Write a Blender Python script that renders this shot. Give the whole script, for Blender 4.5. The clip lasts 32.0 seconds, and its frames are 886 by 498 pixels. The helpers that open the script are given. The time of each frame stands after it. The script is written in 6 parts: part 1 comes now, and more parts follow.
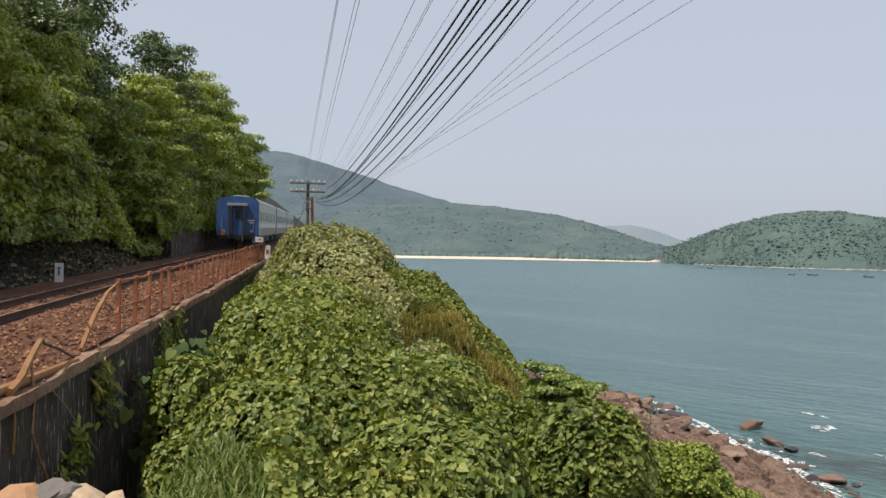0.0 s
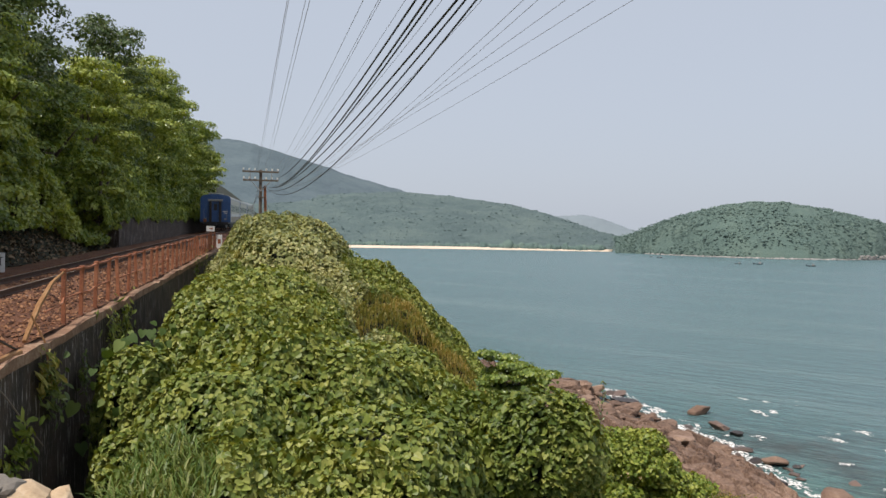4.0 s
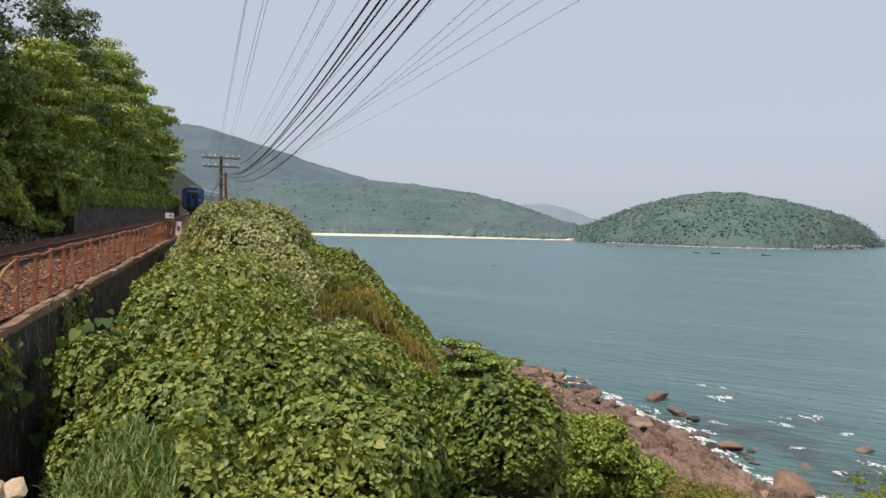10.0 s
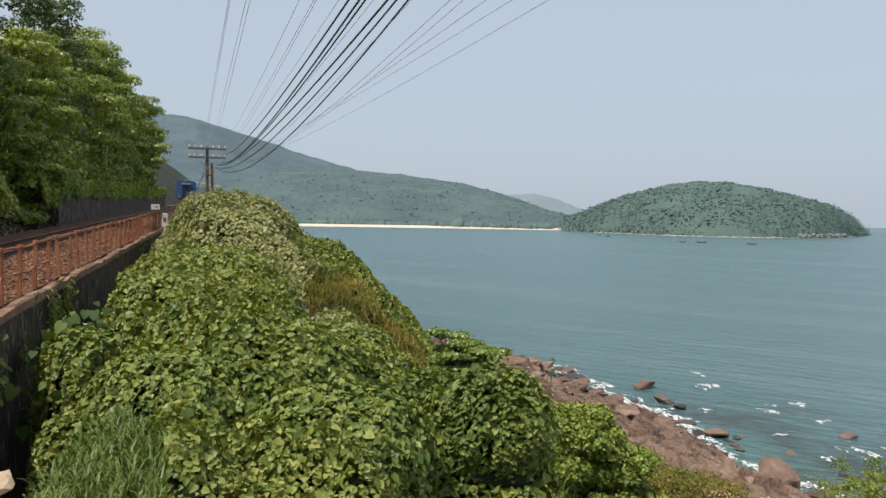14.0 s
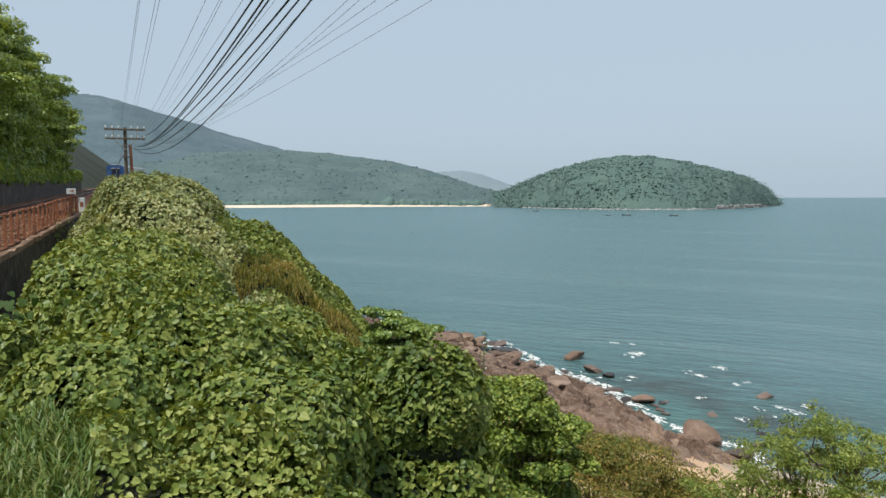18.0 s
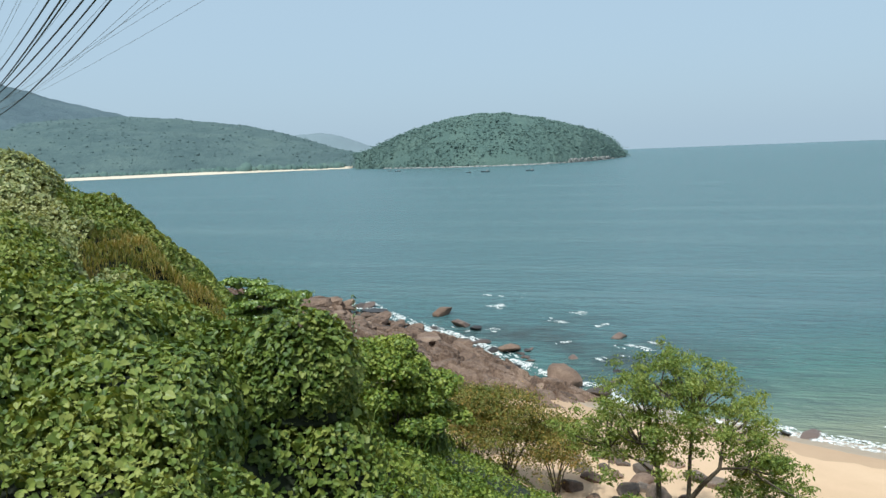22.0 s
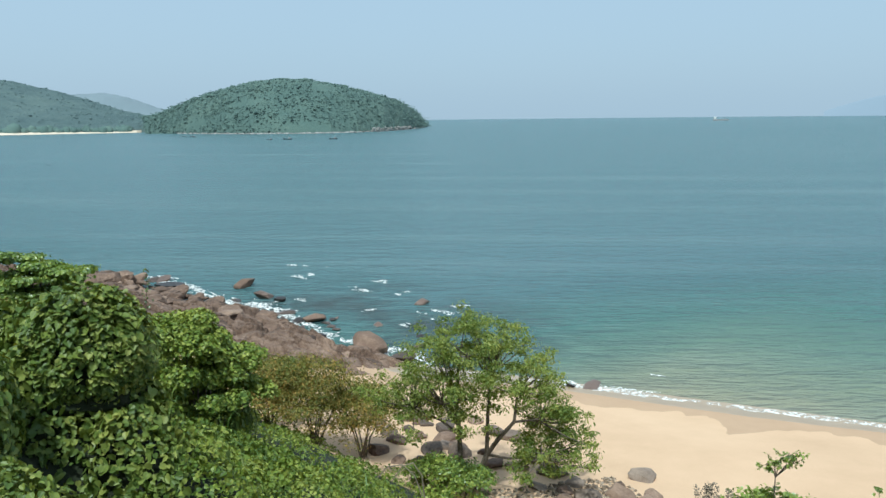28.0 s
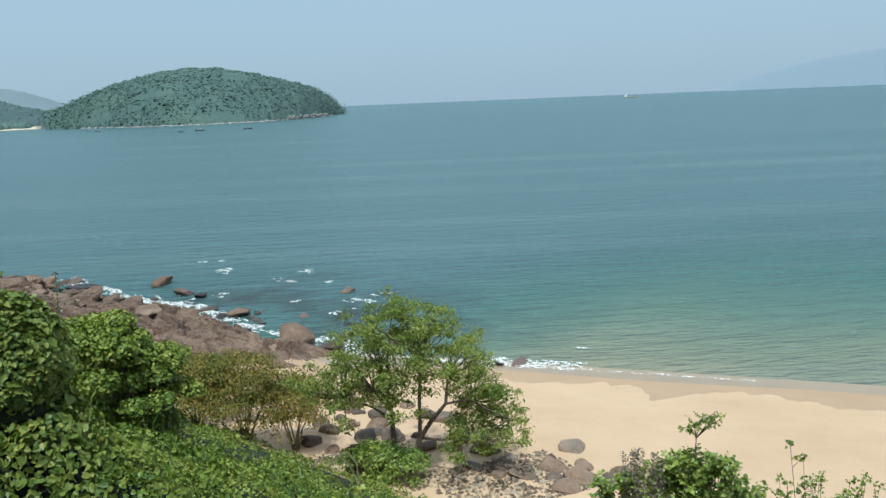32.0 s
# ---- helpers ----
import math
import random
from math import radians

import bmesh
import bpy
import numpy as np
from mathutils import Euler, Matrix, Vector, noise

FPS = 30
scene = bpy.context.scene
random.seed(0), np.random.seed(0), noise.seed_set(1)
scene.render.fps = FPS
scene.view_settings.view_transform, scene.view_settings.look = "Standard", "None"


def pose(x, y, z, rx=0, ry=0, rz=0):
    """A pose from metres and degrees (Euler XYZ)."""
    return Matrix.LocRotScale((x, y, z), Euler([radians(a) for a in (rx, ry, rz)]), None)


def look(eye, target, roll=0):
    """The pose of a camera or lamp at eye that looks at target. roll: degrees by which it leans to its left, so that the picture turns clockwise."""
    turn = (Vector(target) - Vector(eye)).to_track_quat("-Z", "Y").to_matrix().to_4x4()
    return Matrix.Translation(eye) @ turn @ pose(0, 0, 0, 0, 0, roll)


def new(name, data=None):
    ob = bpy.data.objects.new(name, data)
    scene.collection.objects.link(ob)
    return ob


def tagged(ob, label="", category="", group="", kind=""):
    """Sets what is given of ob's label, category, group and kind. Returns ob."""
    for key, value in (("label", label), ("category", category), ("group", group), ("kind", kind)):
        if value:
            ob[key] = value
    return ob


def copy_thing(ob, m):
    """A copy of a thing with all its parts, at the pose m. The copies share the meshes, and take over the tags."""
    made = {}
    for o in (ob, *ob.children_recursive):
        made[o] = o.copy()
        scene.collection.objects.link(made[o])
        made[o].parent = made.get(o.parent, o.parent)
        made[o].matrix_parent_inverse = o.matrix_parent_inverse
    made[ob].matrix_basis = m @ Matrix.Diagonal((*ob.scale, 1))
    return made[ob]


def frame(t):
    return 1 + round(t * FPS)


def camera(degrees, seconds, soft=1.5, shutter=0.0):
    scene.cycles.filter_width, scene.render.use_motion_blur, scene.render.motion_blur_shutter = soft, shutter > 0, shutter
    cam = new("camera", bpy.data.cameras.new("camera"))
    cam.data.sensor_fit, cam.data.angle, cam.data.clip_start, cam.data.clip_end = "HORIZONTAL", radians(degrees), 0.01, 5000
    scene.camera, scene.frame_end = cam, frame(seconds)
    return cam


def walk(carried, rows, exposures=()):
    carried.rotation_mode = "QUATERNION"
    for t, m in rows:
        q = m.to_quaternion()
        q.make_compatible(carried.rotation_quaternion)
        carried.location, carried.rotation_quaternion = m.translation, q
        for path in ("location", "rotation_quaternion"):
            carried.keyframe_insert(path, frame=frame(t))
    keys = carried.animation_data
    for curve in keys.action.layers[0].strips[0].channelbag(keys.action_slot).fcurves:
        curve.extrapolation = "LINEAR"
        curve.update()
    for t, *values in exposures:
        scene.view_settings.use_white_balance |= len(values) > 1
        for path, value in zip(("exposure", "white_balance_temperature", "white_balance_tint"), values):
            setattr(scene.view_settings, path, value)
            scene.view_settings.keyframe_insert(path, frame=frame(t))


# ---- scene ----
# the camera: held by hand above the retaining wall, panning from the railway to the beach
EYE = (0.0, 0.0, 20.0)
cam = camera(61.37, 32.0)
# seconds, yaw to the left, pitch up, roll
PAN = [
    (0, 17.06, -0.17, 0.92), (0.5, 16.4, -0.28, 0.95), (1, 15.78, -0.37, 0.94), (1.5, 15.24, -0.44, 0.94),
    (2, 14.79, -0.54, 1), (2.5, 14.47, -0.63, 1), (3, 14.22, -0.69, 1.13), (3.5, 13.94, -0.8, 1.06),
    (5.5, 12.46, -1.19, 0.98), (6, 12.2, -1.26, 1.01), (6.5, 11.99, -1.36, 1.05), (7, 11.79, -1.41, 1.07),
    (7.5, 11.55, -1.45, 1.11), (8, 11.32, -1.52, 1.17), (8.5, 11.12, -1.58, 1.17), (9, 10.98, -1.62, 1.24),
    (9.5, 10.88, -1.68, 1.26), (10, 10.75, -1.76, 1.25), (10.5, 10.59, -1.86, 1.18), (11, 10.45, -1.94, 1.19),
    (11.5, 10.39, -2.01, 1.15), (12, 10.29, -2.07, 1.13), (12.5, 10.15, -2.23, 1.08), (13, 10.07, -2.32, 1.1),
    (13.5, 9.96, -2.39, 1.13), (14, 9.81, -2.49, 1.03), (14.5, 9.53, -2.59, 0.9), (16.5, 7.43, -3.06, 0.49),
    (17, 6.44, -3.34, 0.3), (17.5, 5.5, -3.74, 0.03), (18, 4.5, -4.14, -0.13), (18.5, 3.44, -4.39, -0.45),
    (19, 2.37, -4.65, -0.63), (19.5, 1.04, -4.89, -1.05), (20, -0.18, -5.3, -1.25), (20.5, -1.38, -5.83, -1.32),
    (21, -2.69, -6.23, -1.4), (21.5, -4.1, -6.73, -1.87), (22, -5.82, -7.31, -2.22), (22.5, -7.6, -7.76, -2.95),
    (23, -9.03, -8.34, -3.21), (23.5, -10.19, -8.62, -2.83), (24, -11.37, -8.8, -2.35), (24.5, -12.63, -8.97, -1.98),
    (25, -14.22, -9.11, -1.69), (25.5, -15.44, -9.32, -1.56), (27.5, -19.99, -9.9, -0.67), (28, -20.85, -10.06, -0.63),
    (28.5, -21.56, -10.21, -0.5), (29, -22.07, -10.32, -0.93), (29.5, -22.83, -10.51, -1.53), (30, -23.72, -10.68, -1.75),
    (30.5, -24.53, -10.86, -2.14), (31, -25.37, -11.04, -2.48), (31.5, -26.14, -11.19, -2.51), (32, -26.76, -11.36, -2.36),
]
EXPOSURES = [(0.0, 0.05, 6580, 12.5), (9.0, 0.05, 6530, 12), (14.0, 0.03, 6370, 8.5), (18.0, 0.03, 6080, 3), (23.0, 0.05, 5580, -4), (26.0, 0.04, 5480, -5), (30.2, 0.0, 5420, -6.5), (30.8, -0.09, 5450, -6), (32.0, -0.09, 5430, -6)]
walk(cam, [(t, pose(*EYE, 0, 0, yaw) @ pose(0, 0, 0, 90 + pitch) @ pose(0, 0, 0, 0, 0, roll)) for t, yaw, pitch, roll in PAN], EXPOSURES)

# ---- daylight: a hazy tropical noon ----
SUN_AZ, SUN_EL = 214.0, 63.0
world = bpy.data.worlds.new("sky")
scene.world = world
world.use_nodes = True
nodes, links = world.node_tree.nodes, world.node_tree.links
nodes.clear()
sky = nodes.new("ShaderNodeTexSky")
sky.sky_type, sky.sun_disc = "NISHITA", False
sky.sun_elevation, sky.sun_rotation = radians(SUN_EL), radians(SUN_AZ)
sky.air_density, sky.dust_density, sky.ozone_density = 1.0, 4.0, 1.5
haze = nodes.new("ShaderNodeMix")
haze.data_type, haze.blend_type = "RGBA", "MIX"
haze.inputs["Factor"].default_value = 0.75
haze.inputs["B"].default_value = (6.05, 6.75, 7.7, 1)
back = nodes.new("ShaderNodeBackground")
back.inputs["Strength"].default_value = 0.1
out = nodes.new("ShaderNodeOutputWorld")
links.new(sky.outputs["Color"], haze.inputs["A"])
links.new(haze.outputs["Result"], back.inputs["Color"])
links.new(back.outputs[0], out.inputs["Surface"])

sun = new("sun", bpy.data.lights.new("sun", "SUN"))
sun.data.energy, sun.data.angle, sun.data.color = 4.2, radians(1.5), (1.0, 0.95, 0.87)
aim = Vector((math.sin(radians(SUN_AZ)) * math.cos(radians(SUN_EL)), math.cos(radians(SUN_AZ)) * math.cos(radians(SUN_EL)), math.sin(radians(SUN_EL))))
sun.matrix_world = look(aim * 100, (0, 0, 0))

# ---- materials ----
def node(tree, kind, **values):
    n = tree.nodes.new(kind)
    for key, value in values.items():
        n.inputs[key.replace("_", " ")].default_value = value
    return n


def surface(name, colours, rough=0.8, scale=3.0, fine=30.0, bump=0.3, metal=0.0, island=0.0, single=0.0, size=0.02, spots=None):
    """A principled surface whose colour wanders between the given ones at two scales, with fine relief."""
    m = bpy.data.materials.new(name)
    m.use_nodes = True
    t = m.node_tree
    bsdf = t.nodes["Principled BSDF"]
    bsdf.inputs["Roughness"].default_value, bsdf.inputs["Metallic"].default_value = rough, metal
    place = t.nodes.new("ShaderNodeTexCoord").outputs["Object"]
    if single:
        place = t.nodes.new("ShaderNodeNewGeometry").outputs["Position"]
    big = node(t, "ShaderNodeTexNoise", Scale=scale, Detail=6.0, Roughness=0.65)
    small = node(t, "ShaderNodeTexNoise", Scale=fine, Detail=5.0, Roughness=0.7)
    for n in (big, small):
        t.links.new(place, n.inputs["Vector"])
    mix = t.nodes.new("ShaderNodeMath")
    mix.operation = "MULTIPLY_ADD"
    mix.inputs[1].default_value = 0.45
    t.links.new(small.outputs["Fac"], mix.inputs[0])
    lift = t.nodes.new("ShaderNodeMath")
    lift.operation = "MULTIPLY_ADD"
    lift.inputs[1].default_value, lift.inputs[2].default_value = 0.75, -0.1
    t.links.new(big.outputs["Fac"], lift.inputs[0])
    t.links.new(lift.outputs[0], mix.inputs[2])
    fac = mix.outputs[0]
    if island:
        rand = t.nodes.new("ShaderNodeNewGeometry").outputs["Random Per Island"] if island > 0 else t.nodes.new("ShaderNodeObjectInfo").outputs["Random"]
        more = t.nodes.new("ShaderNodeMath")
        more.operation = "MULTIPLY_ADD"
        more.inputs[1].default_value = abs(island)
        less = t.nodes.new("ShaderNodeMath")
        less.operation = "SUBTRACT"
        less.inputs[1].default_value = abs(island) / 2
        t.links.new(rand, more.inputs[0])
        t.links.new(fac, less.inputs[0])
        t.links.new(less.outputs[0], more.inputs[2])
        fac = more.outputs[0]
    ramp = t.nodes.new("ShaderNodeValToRGB")
    els = ramp.color_ramp.elements
    lo, hi = 0.28, 0.72
    while len(els) < len(colours):
        els.new(0.5)
    for i, c in enumerate(colours):
        els[i].position = lo + (hi - lo) * i / max(1, len(colours) - 1)
        els[i].color = (*c, 1)
    t.links.new(fac, ramp.inputs["Fac"])
    t.links.new(ramp.outputs["Color"], bsdf.inputs["Base Color"])
    if bump:
        b = t.nodes.new("ShaderNodeBump")
        b.inputs["Strength"].default_value, b.inputs["Distance"].default_value = bump, size
        t.links.new(mix.outputs[0], b.inputs["Height"])
        t.links.new(b.outputs["Normal"], bsdf.inputs["Normal"])
    return m


def foliage(name, colours, through_light=0.22, rough=0.46, spread=0.42, scale=0.25, gloss=0.32):
    """Leaves: each one its own shade, the light shining through a little."""
    m = surface(name, colours, rough, scale, 4.0, 0.0, island=spread, single=1)
    t = m.node_tree
    bsdf, ramp = t.nodes["Principled BSDF"], t.nodes["Color Ramp"]
    bsdf.inputs["Specular IOR Level"].default_value = gloss
    thin = t.nodes.new("ShaderNodeBsdfTranslucent")
    warm = t.nodes.new("ShaderNodeMix")
    warm.data_type, warm.blend_type = "RGBA", "MULTIPLY"
    warm.inputs["Factor"].default_value = 1.0
    warm.inputs["B"].default_value = (1.5, 1.3, 0.5, 1)
    t.links.new(ramp.outputs["Color"], warm.inputs["A"])
    t.links.new(warm.outputs["Result"], thin.inputs["Color"])
    both = t.nodes.new("ShaderNodeMixShader")
    both.inputs[0].default_value = through_light
    t.links.new(bsdf.outputs[0], both.inputs[1])
    t.links.new(thin.outputs[0], both.inputs[2])
    t.links.new(both.outputs[0], t.nodes["Material Output"].inputs["Surface"])
    return m


# earth kept near black: shade under the leaves is put into its colour
M_EARTH_SHADE = surface("shade_black_earth", [(0.006, 0.009, 0.003), (0.015, 0.018, 0.006), (0.011, 0.022, 0.004)], 0.95, 0.6, 12, 0.6, single=1, size=0.05)
M_SAND = surface("beach_sand", [(0.51, 0.33, 0.203), (0.605, 0.4, 0.25), (0.68, 0.462, 0.298)], 0.95, 0.12, 25, 0.25, single=1)
M_BALLAST = surface("rusty_ballast", [(0.04, 0.015, 0.008), (0.12, 0.045, 0.02), (0.2, 0.09, 0.042)], 0.95, 1.2, 26, 1.0, single=1, size=0.06)
M_WALL = surface("blackened_concrete", [(0.014, 0.011, 0.01), (0.045, 0.031, 0.022), (0.1, 0.066, 0.048)], 0.95, 1.3, 18, 0.5, single=1)
drip_nodes = M_WALL.node_tree
drip_map = drip_nodes.nodes.new("ShaderNodeMapping")
drip_map.inputs["Scale"].default_value = (9.0, 9.0, 1.1)
drip = node(drip_nodes, "ShaderNodeTexNoise", Scale=1.6, Detail=6.0, Roughness=0.75)
drip_cut = drip_nodes.nodes.new("ShaderNodeMapRange")
drip_cut.inputs["From Min"].default_value, drip_cut.inputs["From Max"].default_value = 0.56, 0.62
drip_mix = drip_nodes.nodes.new("ShaderNodeMix")
drip_mix.data_type = "RGBA"
drip_mix.inputs["B"].default_value = (0.34, 0.3, 0.28, 1)
drip_nodes.links.new([n for n in drip_nodes.nodes if n.type == "NEW_GEOMETRY"][0].outputs["Position"], drip_map.inputs["Vector"])
drip_nodes.links.new(drip_map.outputs[0], drip.inputs["Vector"])
drip_nodes.links.new(drip.outputs["Fac"], drip_cut.inputs["Value"])
drip_nodes.links.new(drip_cut.outputs[0], drip_mix.inputs["Factor"])
drip_nodes.links.new(drip_nodes.nodes["Color Ramp"].outputs["Color"], drip_mix.inputs["A"])
drip_nodes.links.new(drip_mix.outputs["Result"], drip_nodes.nodes["Principled BSDF"].inputs["Base Color"])
M_CONCRETE = surface("old_concrete", [(0.12, 0.09, 0.07), (0.25, 0.19, 0.15), (0.36, 0.29, 0.24)], 0.9, 1.5, 22, 0.5, single=1)
M_RUST = surface("rusty_paint", [(0.14, 0.044, 0.023), (0.306, 0.109, 0.05), (0.434, 0.192, 0.102)], 0.85, 2.0, 30, 0.4, single=1)
M_RAIL = surface("rusty_rail", [(0.035, 0.017, 0.01), (0.10, 0.05, 0.03)], 0.8, 3, 40, 0.2, single=1)
M_POLISHED = surface("polished_rail_head", [(0.30, 0.24, 0.2), (0.5, 0.42, 0.37)], 0.35, 3, 40, 0.1, metal=0.6, single=1)
M_VINE = foliage("vine_leaf", [(0.08, 0.122, 0.024), (0.177, 0.22, 0.043), (0.325, 0.335, 0.086)])
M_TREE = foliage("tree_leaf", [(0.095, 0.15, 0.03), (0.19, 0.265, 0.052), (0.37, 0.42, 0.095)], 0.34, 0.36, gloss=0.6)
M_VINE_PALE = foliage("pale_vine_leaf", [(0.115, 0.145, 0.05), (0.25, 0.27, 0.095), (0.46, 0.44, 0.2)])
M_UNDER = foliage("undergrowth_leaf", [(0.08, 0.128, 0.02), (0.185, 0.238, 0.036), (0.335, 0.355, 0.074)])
# brighter leaf green, with sunlight on the bank foliage put into it
M_TREE_LIT = foliage("fresh_sunlit_tree_leaf", [(0.125, 0.18, 0.036), (0.25, 0.315, 0.062), (0.43, 0.48, 0.125)], 0.36, 0.36, gloss=0.6)
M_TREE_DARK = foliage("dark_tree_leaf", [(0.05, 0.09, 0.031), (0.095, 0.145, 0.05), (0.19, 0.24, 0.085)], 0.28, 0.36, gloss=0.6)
M_FEATHER = foliage("feathery_leaf", [(0.105, 0.155, 0.034), (0.215, 0.272, 0.061), (0.37, 0.395, 0.114)], 0.4)
M_GRASS = foliage("grass_blade", [(0.063, 0.117, 0.023), (0.126, 0.186, 0.039), (0.215, 0.225, 0.067)])
M_DRY = foliage("dry_grass", [(0.13, 0.16, 0.032), (0.27, 0.245, 0.055), (0.4, 0.29, 0.09)], 0.3, scale=0.5)
M_OLIVE = foliage("olive_leaf", [(0.1, 0.122, 0.024), (0.205, 0.2, 0.042), (0.385, 0.248, 0.068)])
M_BARK = surface("bark", [(0.05, 0.035, 0.025), (0.12, 0.09, 0.065), (0.2, 0.16, 0.12)], 0.9, 6, 40, 0.6)
M_ROCK = surface("shore_rock", [(0.024, 0.015, 0.011), (0.118, 0.07, 0.047), (0.208, 0.131, 0.091), (0.315, 0.213, 0.152)], 0.85, 0.5, 4, 1.0, single=1, size=0.2)
# distance haze is put into the hillside, crown and range colours below
M_FAR = surface("hazed_hillside", [(0.057, 0.085, 0.102), (0.085, 0.12, 0.137), (0.119, 0.158, 0.168)], 0.95, 0.008, 0.06, 1.0, single=1, size=14.0)
M_RIDGE = surface("hazed_ridge_forest", [(0.044, 0.073, 0.078), (0.076, 0.112, 0.11), (0.112, 0.15, 0.137)], 0.95, 0.012, 0.09, 1.0, single=1, size=8.0)
M_HEAD = surface("hazed_headland_scrub", [(0.06, 0.1, 0.09), (0.082, 0.125, 0.106), (0.11, 0.152, 0.122)], 0.95, 0.016, 0.13, 0.9, single=1, size=4.0)
M_CROWN = surface("hazed_headland_crown", [(0.078, 0.124, 0.112), (0.094, 0.143, 0.125), (0.118, 0.168, 0.14)], 0.95, 0.02, 0.4, 0.0, island=0.4, single=1)
M_CROWN_FAR = surface("hazed_ridge_crown", [(0.078, 0.116, 0.12), (0.096, 0.138, 0.138), (0.12, 0.164, 0.157)], 0.95, 0.014, 0.3, 0.0, island=0.45, single=1)
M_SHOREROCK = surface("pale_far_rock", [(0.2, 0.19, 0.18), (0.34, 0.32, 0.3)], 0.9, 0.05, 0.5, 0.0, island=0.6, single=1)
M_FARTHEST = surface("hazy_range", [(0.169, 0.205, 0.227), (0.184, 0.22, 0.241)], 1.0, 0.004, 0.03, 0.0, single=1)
# haze over the farthest range stands in as a sky-coloured glow
M_FAINT = bpy.data.materials.new("haze_glow_range")
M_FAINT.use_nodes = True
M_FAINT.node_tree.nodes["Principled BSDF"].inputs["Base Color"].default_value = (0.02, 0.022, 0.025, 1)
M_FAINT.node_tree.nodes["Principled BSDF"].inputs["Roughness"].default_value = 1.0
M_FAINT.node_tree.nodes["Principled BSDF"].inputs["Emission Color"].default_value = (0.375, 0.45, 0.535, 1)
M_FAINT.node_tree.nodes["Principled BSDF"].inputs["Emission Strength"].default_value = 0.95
M_PALE = surface("far_sand", [(0.55, 0.45, 0.35), (0.7, 0.58, 0.45)], 0.95, 0.02, 0.2, 0.0, single=1)
M_BLUE = surface("blue_coach_paint", [(0.02, 0.055, 0.15), (0.03, 0.085, 0.23), (0.06, 0.13, 0.29)], 0.45, 1.5, 20, 0.05)
M_CREAM = surface("cream_coach_paint", [(0.42, 0.4, 0.32), (0.56, 0.53, 0.44)], 0.5, 1.2, 15, 0.05)
M_DARK = surface("dark_metal", [(0.012, 0.012, 0.013), (0.035, 0.033, 0.032)], 0.6, 4, 30, 0.2)
M_GREY = surface("grey_metal", [(0.20, 0.20, 0.20), (0.32, 0.32, 0.31)], 0.5, 3, 25, 0.1)
M_WHITE = surface("white_paint", [(0.55, 0.53, 0.5), (0.75, 0.74, 0.71)], 0.7, 5, 30, 0.2)
M_BLACK = surface("black_cable", [(0.008, 0.008, 0.009), (0.02, 0.02, 0.022)], 0.6, 2, 20, 0.0)
M_WIRE = surface("grey_wire", [(0.16, 0.16, 0.17), (0.24, 0.24, 0.25)], 0.5, 2, 20, 0.0)
M_STONE = surface("broken_stone", [(0.34, 0.23, 0.14), (0.48, 0.35, 0.22), (0.6, 0.48, 0.35)], 0.9, 2.5, 22, 0.5)


